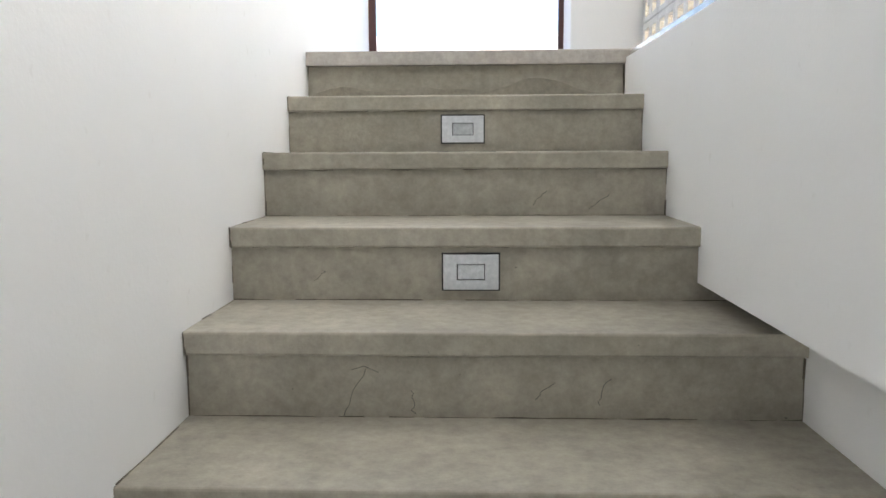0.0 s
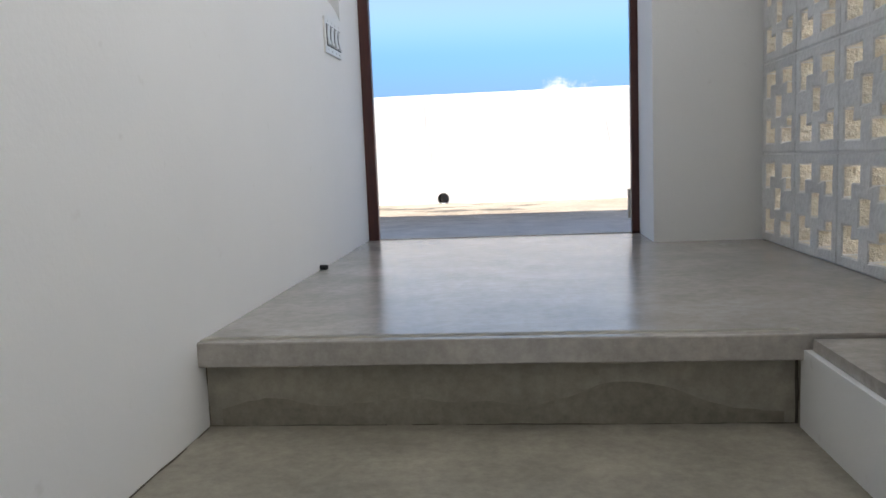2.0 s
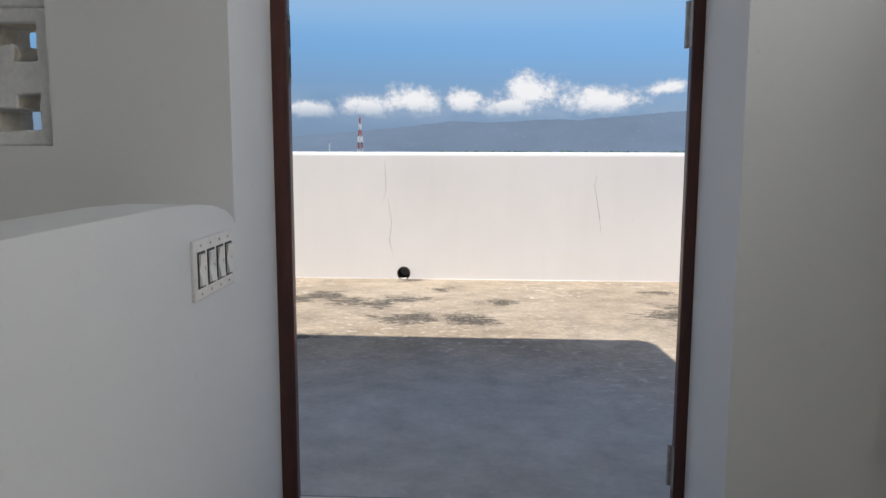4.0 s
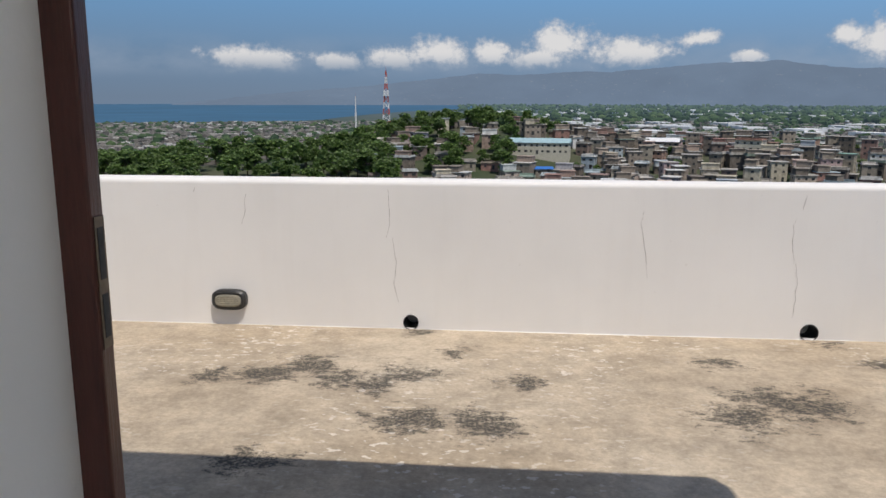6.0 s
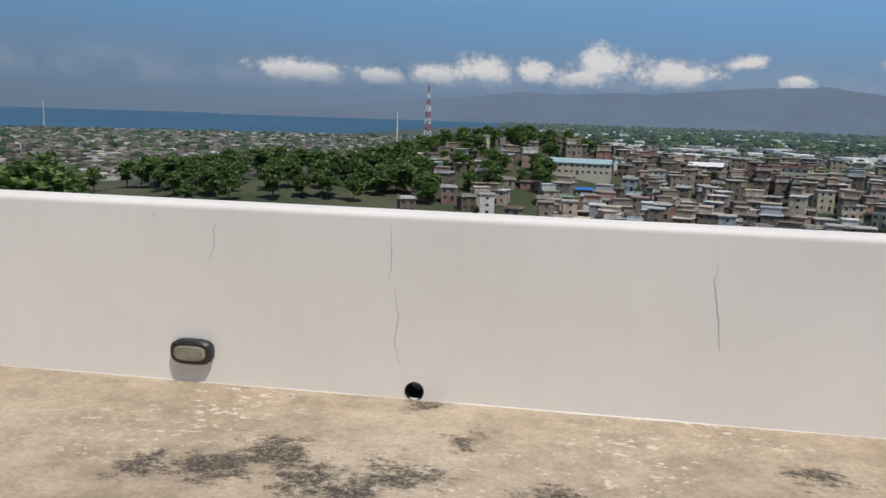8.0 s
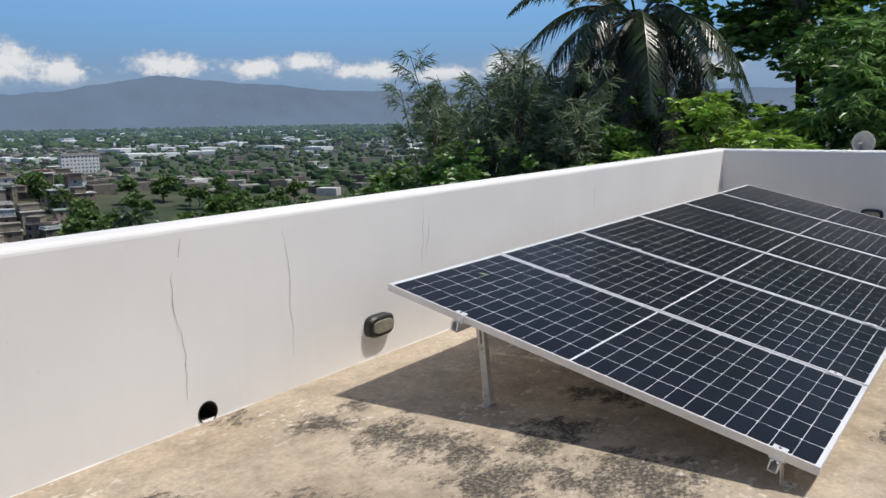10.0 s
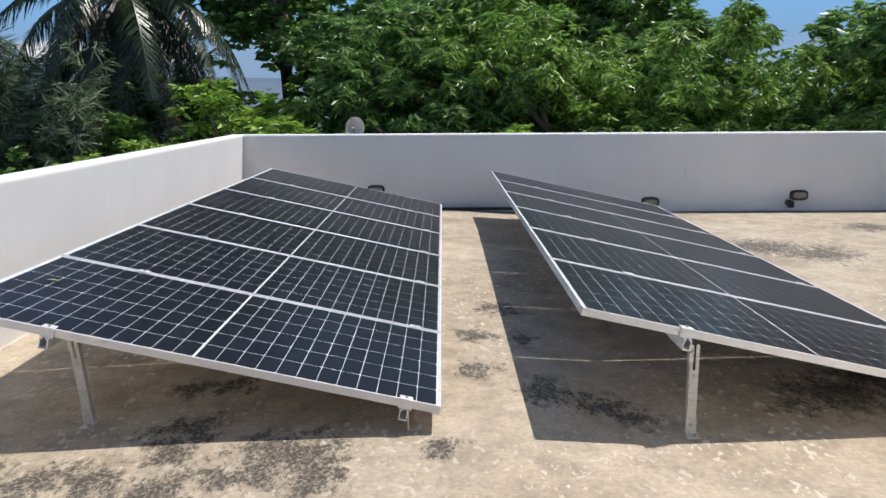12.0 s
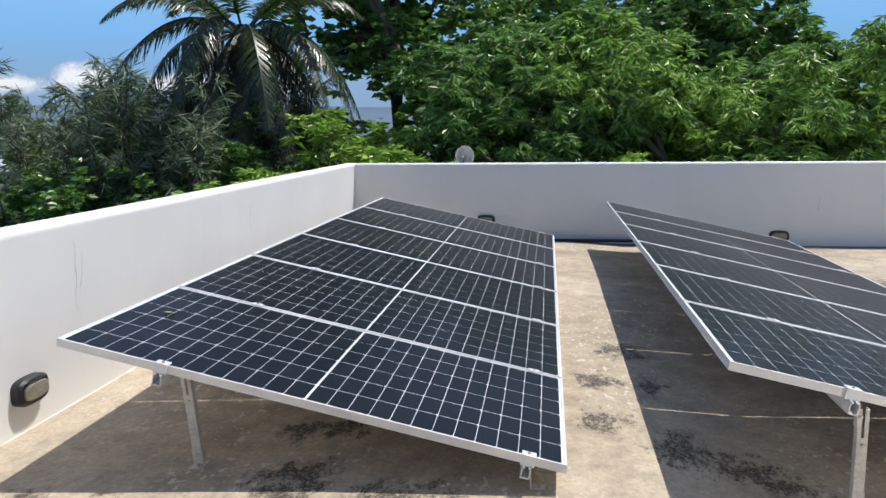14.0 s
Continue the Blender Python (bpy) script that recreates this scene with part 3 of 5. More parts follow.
# added fillet: its upturned curve catches sun for the glow at the wall foot
cove = bmesh.new()
rings = []
for i in range(141):
    x = X_WEST + (X_FAR - X_WEST) * i / 140
    k = 0.019 + 0.006 * noise.noise((x * 2.1, 0, 5)) + 0.005 * noise.noise((x * 9.0, 0, 1))
    z = roof_z(x, Y_PAR) - 0.006
    rings.append([cove.verts.new((x, Y_PAR + 0.002 - k * (1 - math.sin(a)), z + k * (1 - math.cos(a)))) for a in (0.0, 0.4, 0.8, 1.2, math.pi / 2)])
for p, q in zip(rings, rings[1:]):
    for i in range(4):
        cove.faces.new((p[i], q[i], q[i + 1], p[i + 1]))
part("cove", cove, MAT["plaster_out"], north, "added white fillet for the bright band at the wall foot", smooth=True)
holes = bmesh.new()
for x, r in ((-3.42, 0.05), (-0.653, 0.055), (2.05, 0.062)):
    rod(holes, (x, Y_PAR - 0.1, -0.055), (x, Y_PAR + 0.17, -0.055), r, 14)
bored(north, holes)


def spout(x, r):
    t = empty("drain_hole", (x, Y_PAR, -0.055), "dark drain hole at the foot of the parapet", "drain")
    bm = bmesh.new()
    n = 18
    for y0, y1, ra, rb in ((-0.004, 0.16, r, r * 0.94),):
        for i in range(n):
            a0, a1 = 2 * math.pi * i / n, 2 * math.pi * (i + 1) / n
            q = [bm.verts.new((rad * math.cos(a), y, rad * math.sin(a))) for rad, y, a in ((ra, y0, a0), (ra, y0, a1), (rb, y1, a1), (rb, y1, a0))]
            bm.faces.new(q)
    bmesh.ops.remove_doubles(bm, verts=bm.verts, dist=0.0005)
    bmesh.ops.solidify(bm, geom=bm.faces[:], thickness=0.005)
    part("pipe", bm, MAT["black_plastic"], t, "black pipe stub")
    return t


for x, r in ((-3.42, 0.046), (-0.653, 0.05), (2.05, 0.056)):
    spout(x, r)


def crack(wall, u, z0, z1, seed, east_wall=False):
    """A thin wandering crack, as a strip just proud of the wall."""
    rng = random.Random(seed)
    n = max(6, int((z1 - z0) / 0.02))
    bm = bmesh.new()
    prev, off, drift = None, 0.0, 0.0
    for i in range(n + 1):
        z = z1 + (z0 - z1) * i / n
        drift = drift * 0.55 + rng.uniform(-0.006, 0.006)
        off += drift
        w = 0.0015 * rng.uniform(0.5, 1.2) * (0.35 + math.sin(math.pi * min(max(i / n, 0.08), 0.92)))
        pts = [(X_FAR - 0.0015, u + off + s * w, z) if east_wall else (u + off + s * w, Y_PAR - 0.0015, z) for s in (-1, 1)]
        pair = [bm.verts.new(p) for p in pts]
        if prev:
            bm.faces.new((prev[0], prev[1], pair[1], pair[0]))
        prev = pair
    part("crack", bm, MAT["crack"], wall, "dark hairline crack")


for u, z0, z1, s in ((-0.80, 0.55, 0.88, 1), (-0.78, 0.09, 0.55, 2), (0.92, 0.30, 0.76, 3), (1.90, 0.42, 0.72, 4), (1.92, 0.05, 0.42, 5), (1.95, 0.78, 0.88, 6),
                     (-3.42, 0.14, 0.86, 7), (-1.80, 0.62, 0.84, 8), (-2.16, 0.85, 0.88, 9), (2.62, 0.10, 0.84, 10), (3.90, 0.42, 0.82, 11), (3.97, 0.5, 0.74, 12), (6.6, 0.55, 0.75, 13)):
    crack(north, u, z0, z1, s)
crack(east, 3.12, 0.30, 0.48, 20, True)


def bulkhead_light(m, label):
    t = empty("bulkhead_light", label=label, category="wall lamp", group="oval wall lamps")
    def oval(a, b, y0, y1, seg=28):
        bm = bmesh.new()
        ring = []
        for y, k in ((y0, 1.0), (y0 + (y1 - y0) * 0.75, 1.0), (y1, 0.86)):
            row = []
            for i in range(seg):
                an = 2 * math.pi * i / seg
                c, s = math.cos(an), math.sin(an)
                row.append(bm.verts.new((k * a * math.copysign(abs(c) ** 0.62, c), y, k * b * math.copysign(abs(s) ** 0.62, s))))
            ring.append(row)
        for p, q in zip(ring, ring[1:]):
            for i in range(seg):
                bm.faces.new((p[i], p[(i + 1) % seg], q[(i + 1) % seg], q[i]))
        bm.faces.new(ring[-1][::-1])
        bm.faces.new(ring[0])
        bmesh.ops.recalc_face_normals(bm, faces=bm.faces)
        return bm
    part("body", oval(0.125, 0.073, 0.0, -0.055), MAT["black_plastic"], t)
    glass = part("glass", oval(0.094, 0.044, -0.05, -0.068), MAT["frosted"], t, "ribbed frosted glass")
    for i in range(5):
        z = -0.028 + 0.014 * i
        part("rib", rod(bmesh.new(), (-0.075, -0.067, z), (0.075, -0.067, z), 0.003, 6), MAT["frosted"], glass)
    part("hood", boxes((-0.085, 0.085, -0.064, -0.055, 0.046, 0.058), bevel=0.003), MAT["black_plastic"], t)
    t.matrix_basis = m
    return t


LAMP = "black oval bulkhead lamp with frosted glass on the parapet"
bulkhead_light(pose(-1.95, Y_PAR, 0.085), LAMP)
bulkhead_light(pose(3.39, Y_PAR, 0.115), LAMP)
bulkhead_light(pose(X_FAR, 1.52, 0.06, 0, 0, -90), LAMP)
bulkhead_light(pose(X_FAR, 7.50, 0.16, 0, 0, -90), LAMP)
bulkhead_light(pose(X_FAR, 3.62, -0.03, 0, 0, -90), LAMP)

# conduit and black outlet
pipe = part("conduit", rod(bmesh.new(), (X_FAR - 0.16, 7.3, -0.09), (X_FAR - 0.16, 4.9, -0.09), 0.022, 10), MAT["black_plastic"], smooth=True)
tagged(pipe, "black conduit along the foot of the parapet", "conduit")
t = empty("outlet_pipe", (X_FAR, 1.66, -0.1), "black plastic elbow pipe at the wall foot", "pipe")
part("elbow", rod(rod(bmesh.new(), (0.0, 0, 0.055), (-0.10, 0, 0.055), 0.045, 14), (-0.10, 0, 0.08), (-0.10, 0, 0.0), 0.047, 14), MAT["black_plastic"], t, smooth=True)


# ---- solar arrays ----
PW, PL, PITCH = 1.134, 2.272, 1.152
TILT_UP = math.degrees(math.atan2(0.483, 2.220))
CW, CL = 0.1835, 0.0925


def cell_mesh():
    bm = bmesh.new()
    a, b, c = CW / 2 - 0.0021, CL / 2 - 0.0014, 0.008
    v = [bm.verts.new((x, y, 0)) for x, y in ((-a + c, -b), (a - c, -b), (a, -b + c), (a, b), (-a, b), (-a, -b + c))]
    bm.faces.new(v)
    r = bmesh.ops.extrude_face_region(bm, geom=bm.faces[:])
    bmesh.ops.translate(bm, vec=(0, 0, 0.0003), verts=[x for x in r["geom"] if isinstance(x, bmesh.types.BMVert)])
    bmesh.ops.recalc_face_normals(bm, faces=bm.faces)
    me = bpy.data.meshes.new("cell")
    bm.to_mesh(me)
    bm.free()
    me.materials.append(MAT["cell"])
    return me


CELL = cell_mesh()


def solar_panel():
    t = empty("solar_panel", label="dark blue framed solar panel tilted on a rail", category="solar panel", group="solar arrays on the roof")
    F, D = 0.011, 0.035
    bm = bmesh.new()
    for r in ((0, PW, 0, F, -D, 0.002), (0, PW, PL - F, PL, -D, 0.002), (0, F, F, PL - F, -D, 0.002), (PW - F, PW, F, PL - F, -D, 0.002),
              (F, F + 0.02, F, PL - F, -D, -D + 0.002), (PW - F - 0.02, PW - F, F, PL - F, -D, -D + 0.002)):
        box(bm, *r)
    part("frame", bm, MAT["alu"], t, "pale aluminium frame")
    part("backing", boxes((F, PW - F, F, PL - F, -0.006, -0.0015)), MAT["backsheet"], t, "white sheet between the cells")
    for half_ in range(2):
        y0 = 0.0215 if half_ == 0 else PL - 0.0215 - 12 * CL
        for j in range(12):
            for i in range(6):
                share("cell", CELL, t, Matrix.Translation(((PW - 6 * CW) / 2 + CW * (i + 0.5), y0 + CL * (j + 0.5), -0.0013)))
    part("junction_box", boxes((0.50, 0.63, PL / 2 - 0.04, PL / 2 + 0.04, -0.024, -0.006), bevel=0.004), MAT["black_plastic"], t)
    return t


def rail(x0, x1):
    t = empty("mounting_rail", label="pale aluminium rail under the solar panels", category="rail", group="panel rails")
    bm = bmesh.new()
    w, h = 0.02, 0.050
    for r in ((x0, x1, -w, -w + 0.005, -h, 0), (x0, x1, w - 0.005, w, -h, 0), (x0, x1, -w, w, -h, -h + 0.005), (x0, x1, -w, -w + 0.012, -0.005, 0), (x0, x1, w - 0.012, w, -0.005, 0)):
        box(bm, *r)
    part("channel", bm, MAT["alu"], t)
    return t


def clamp(m, end=False):
    t = empty("panel_clamp", label="small aluminium clamp holding panel frames", category="clamp", group="panel clamps")
    part("cap", boxes((-0.022, 0.022, -0.03, 0.03, 0.003, 0.008), bevel=0.0015), MAT["alu"], t)
    part("bolt", rod(bmesh.new(), (0, 0, 0.008), (0, 0, 0.014), 0.007, 6), MAT["steel"], t)
    if end:
        part("side", boxes((-0.022, -0.016, -0.03, 0.03, -0.04, 0.004)), MAT["alu"], t)
    t.matrix_basis = m
    return t


def support_leg(x, y, top, lean=0.0):
    y -= lean
    z = roof_z(x, y)
    h = top - z
    t = empty("support_leg", (x, y, z), "upright galvanised leg with a bolted foot plate", "support leg", "legs of the solar arrays")
    bm = bmesh.new()
    W = 0.021
    for r in ((-0.003, 0.0, -W, W, 0.0, h - 0.10), (-0.003, 0.0, -W, -0.006, h - 0.10, h + 0.02), (-0.003, 0.0, 0.006, W, h - 0.10, h + 0.02), (0.0, 0.032, -W, -W + 0.003, 0.0, h + 0.02), (0.0, 0.032, W - 0.003, W, 0.0, h + 0.02)):
        box(bm, *r)
    part("upright", bm, MAT["leg_steel"], t)
    part("sleeve", boxes((-0.0065, -0.003, -W - 0.003, W + 0.003, 0.0, 0.085), (-0.0065, 0.034, -W - 0.0035, -W - 0.0005, 0.0, 0.085), bevel=0.001), MAT["leg_steel"], t, "short sleeve round the foot")
    part("foot_plate", boxes((-0.055, 0.035, -0.034, 0.03, -0.004, 0.005), bevel=0.001), MAT["leg_steel"], t)
    for bx, by, bz, up in ((-0.034, -0.012, 0.005, True), (-0.0065, 0.0, 0.05, False), (-0.003, 0.012, h - 0.012, False), (-0.003, 0.0, h - 0.13, False)):
        p = (bx, by, bz)
        q = (bx, by, bz + 0.012) if up else (bx - 0.010, by, bz)
        part("bolt", rod(bmesh.new(), p, q, 0.0075, 6), MAT["steel"], t)
    part("bracket", boxes((-0.004, 0.032, W, W + 0.004, h - 0.06, h + 0.03), bevel=0.001), MAT["leg_steel"], t)
    # a leg set out of plumb leans back to meet its rail
    t.matrix_basis = pose(x, y, z, -math.degrees(math.atan2(lean, h)))
    return t


def low_foot(x, y, top):
    z = roof_z(x, y)
    h = max(top - z, 0.03)
    t = empty("rail_foot", (x, y, z), "short L-shaped steel foot under the rail", "rail foot", "feet of the solar arrays")
    part("angle", boxes((-0.022, 0.022, -0.003, 0.003, 0.0, h + 0.03), (-0.022, 0.022, -0.06, 0.003, 0.0, 0.005), bevel=0.001), MAT["leg_steel"], t)
    part("bolt", rod(bmesh.new(), (0, -0.035, 0.004), (0, -0.035, 0.016), 0.008, 6), MAT["steel"], t)
    part("bolt", rod(bmesh.new(), (0, -0.012, h), (0, 0.008, h), 0.008, 6), MAT["steel"], t)
    return t


first = None


def array(x0, y_low, z_low, rail_out, legs_x):
    global first
    base = pose(x0, y_low, z_low, TILT_UP)
    for i in range(6):
        m = base @ Matrix.Translation((PITCH * i, 0, 0))
        if first is None:
            first = solar_panel()
            first.matrix_basis = m
        else:
            copy_thing(first, m)
    length = PITCH * 5 + PW
    for v in (0.16, 1.78):
        r = rail(-rail_out, length + 0.06)
        r.matrix_basis = base @ Matrix.Translation((0, v, -0.037))
        for i in range(7):
            u = PITCH * i - (PITCH - PW) / 2
            u = 0.012 if i == 0 else length - 0.012 if i == 6 else u
            clamp(base @ Matrix.Translation((u, v, 0)) @ pose(0, 0, 0, 0, 0, 180 if i == 6 else 0), i in (0, 6))
        for x in legs_x:
            p = base @ Vector((x - x0, v, -0.085))
            if v > 1:
                support_leg(x, p.y - 0.048, p.z, 0.045 if y_low > 5 else 0.0)
            else:
                low_foot(x - 0.1, p.y - 0.024, p.z + 0.02)


array(2.872, 6.57, 0.061, 0.03, (3.016, 5.2, 7.4, 9.5))
array(2.985, 3.700, 0.007, 0.05, (2.950, 5.15, 7.4, 9.6))


# a leaf lying on the first panel
bm = bmesh.new()
for i, (x, y, z) in enumerate(((0, -0.035, 0), (0.018, 0.0, 0.006), (0, 0.04, 0.002), (-0.018, 0.0, 0.007), (0, 0, 0.0))):
    bm.verts.new((x, y, z))
bm.verts.ensure_lookup_table()
for a, b, c in ((0, 1, 4), (1, 2, 4), (2, 3, 4), (3, 0, 4)):
    bm.faces.new([bm.verts[k] for k in (a, b, c)])
dry = part("fallen_leaf", bm, mottled("pale green leaf", (0.22, 0.36, 0.10), (0.42, 0.50, 0.24), 30, 90, 0.7))
dry.matrix_basis = pose(3.53, 8.595, 0.061 + 2.025 * 0.2176 + 0.004, TILT_UP, 0, 40)
tagged(dry, "small pale green leaf lying on the solar panel", "leaf")


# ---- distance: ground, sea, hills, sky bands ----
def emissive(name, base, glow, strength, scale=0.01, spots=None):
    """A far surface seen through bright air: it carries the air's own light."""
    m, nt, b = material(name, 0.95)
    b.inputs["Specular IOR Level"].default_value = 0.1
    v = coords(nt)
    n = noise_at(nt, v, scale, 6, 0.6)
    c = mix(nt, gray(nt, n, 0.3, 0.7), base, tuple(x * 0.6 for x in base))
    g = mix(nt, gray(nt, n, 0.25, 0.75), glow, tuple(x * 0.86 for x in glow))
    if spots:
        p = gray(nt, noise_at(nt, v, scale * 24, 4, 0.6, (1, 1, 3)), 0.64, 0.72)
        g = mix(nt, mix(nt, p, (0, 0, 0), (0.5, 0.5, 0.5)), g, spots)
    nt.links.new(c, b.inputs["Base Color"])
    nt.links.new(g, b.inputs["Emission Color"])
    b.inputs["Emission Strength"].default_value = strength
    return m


def polar(az, r, z=0.0):
    """A place by its bearing in degrees to the right of straight ahead."""
    return (r * math.sin(radians(az)), 6.0 + r * math.cos(radians(az)), z)


def smooth01(t):
    t = min(max(t, 0.0), 1.0)
    return t * t * (3 - 2 * t)


def ground_z(az, r):
    z = -7.0 - 37.0 * smooth01((r - 30) / 220)
    z += 24.0 * math.exp(-((az + 2.5) / (11.0 if az < -2.5 else 8.0)) ** 2) * math.exp(-((r - 470) / 90) ** 2)
    z += 11.0 * math.exp(-((az + 20) / 13) ** 2) * math.exp(-((r - 390) / 90) ** 2)
    z += 17.0 * math.exp(-((az - 17) / 16) ** 2) * math.exp(-((r - 475) / 110) ** 2)
    return z


RINGS = [14, 20, 30, 45, 70, 100, 130, 160, 190, 220, 250, 280, 310, 340, 370, 400, 430, 460, 490, 520, 560, 610, 680, 900, 1300, 1980, 3000, 4300, 4950]
gv, gf, na = [], [], 180
for r in RINGS:
    for i in range(na):
        az = -180 + 360 * i / na
        gv.append(polar(az, r, ground_z(az, r)))
for k in range(len(RINGS) - 1):
    for i in range(na):
        j = (i + 1) % na
        gf.append((k * na + i, k * na + j, (k + 1) * na + j, (k + 1) * na + i))


def ground_material():
    m, nt, b = material("far ground", 1.0)
    v = coords(nt)
    c = mix(nt, gray(nt, noise_at(nt, v, 0.02, 6, 0.65), 0.4, 0.6), (0.028, 0.048, 0.018), (0.075, 0.078, 0.045))
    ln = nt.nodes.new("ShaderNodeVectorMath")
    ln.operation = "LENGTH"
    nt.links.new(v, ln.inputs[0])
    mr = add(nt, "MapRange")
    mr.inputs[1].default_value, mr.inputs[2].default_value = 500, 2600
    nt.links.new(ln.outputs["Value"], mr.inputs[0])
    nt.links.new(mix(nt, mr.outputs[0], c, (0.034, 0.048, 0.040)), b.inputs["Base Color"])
    # haze over the far plain, put into the surface as a bluish glow
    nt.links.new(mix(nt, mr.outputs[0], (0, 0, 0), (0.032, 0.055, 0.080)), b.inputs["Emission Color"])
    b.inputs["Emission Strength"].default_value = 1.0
    return m


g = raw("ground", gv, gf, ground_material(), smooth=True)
tagged(g, "wide green and built-up plain below the hill", "ground", kind=S)

# the bay
sv, sf = [], []
for i in range(41):
    az = -75 + 72 * i / 40
    near = 1430 + 50 * math.sin(az * 0.33) + 1500 * smooth01((az + 16) / 13)
    sv += [polar(az, near, -43.5), polar(az, 4960, -43.5)]
    if i:
        sf.append((2 * i - 2, 2 * i, 2 * i + 1, 2 * i - 1))
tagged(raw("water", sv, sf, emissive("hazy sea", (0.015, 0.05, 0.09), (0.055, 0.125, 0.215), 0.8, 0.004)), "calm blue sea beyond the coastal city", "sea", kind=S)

# mountains
AZ = [-24, -16, -10, -6.5, -2.5, 0.5, 3.5, 7.3, 13.2, 17.5, 21.2, 25, 27.5, 30, 33.8, 36, 38.2, 41.5, 45, 51, 60, 75, 90]
EL = [-0.5, 0.3, 0.8, 1.15, 1.65, 1.5, 1.72, 1.75, 2.25, 2.4, 1.9, 1.72, 1.9, 2.35, 2.95, 2.75, 2.5, 2.3, 1.9, 1.7, 1.6, 1.5, 1.2]
mv, mf, cols, rows_ = [], [], 320, 14
for i in range(cols):
    az = -24 + 114 * i / (cols - 1)
    el = float(np.interp(az, AZ, EL)) + 0.10 * noise.noise((az * 0.7, 0, 3)) + 0.05 * noise.noise((az * 2.3, 0, 7))
    top_z = 1.4 + 4700 * math.tan(radians(el))
    for j in range(rows_):
        f = j / (rows_ - 1)
        gully = noise.noise((az * 0.8, f * 3, 0)) * 60 * f * (1 - f) * 4
        mv.append(polar(az, 4250 + 450 * f + gully, -46 + (top_z + 46) * f ** 1.15))
for i in range(cols - 1):
    for j in range(rows_ - 1):
        a_ = i * rows_ + j
        mf.append((a_, a_ + rows_, a_ + rows_ + 1, a_ + 1))
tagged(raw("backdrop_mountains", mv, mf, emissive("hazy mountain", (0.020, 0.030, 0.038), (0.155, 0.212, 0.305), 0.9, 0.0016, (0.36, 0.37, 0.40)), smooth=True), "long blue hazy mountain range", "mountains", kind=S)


# bearing, elevation, half width and half height of each cumulus, degrees
CLOUDS = [(-18.2, 2.6, 3.4, 1.0), (-12.6, 2.4, 1.9, 0.7), (-8.6, 2.7, 2.4, 0.9), (-5.3, 3.1, 2.2, 1.1), (-1.6, 3.0, 1.7, 1.0), (1.4, 2.6, 2.2, 0.8), (3.2, 3.8, 2.2, 1.4),
          (7.8, 3.1, 3.0, 1.1), (12.4, 3.9, 1.3, 0.6), (15.7, 2.7, 1.3, 0.55), (21.6, 4.0, 1.2, 0.7), (24.6, 3.6, 3.2, 1.4), (28.0, 3.1, 1.8, 1.0), (34.6, 3.6, 2.8, 0.9),
          (40.3, 3.4, 2.2, 0.8), (43.8, 3.8, 2.2, 0.7), (48.5, 3.2, 3.2, 0.7), (53.5, 2.9, 3.0, 0.7), (58.5, 3.4, 2.2, 1.0), (64.5, 3.0, 3.0, 0.8), (71.5, 2.9, 2.6, 0.9), (-40.0, 7.0, 2.2, 0.4)]


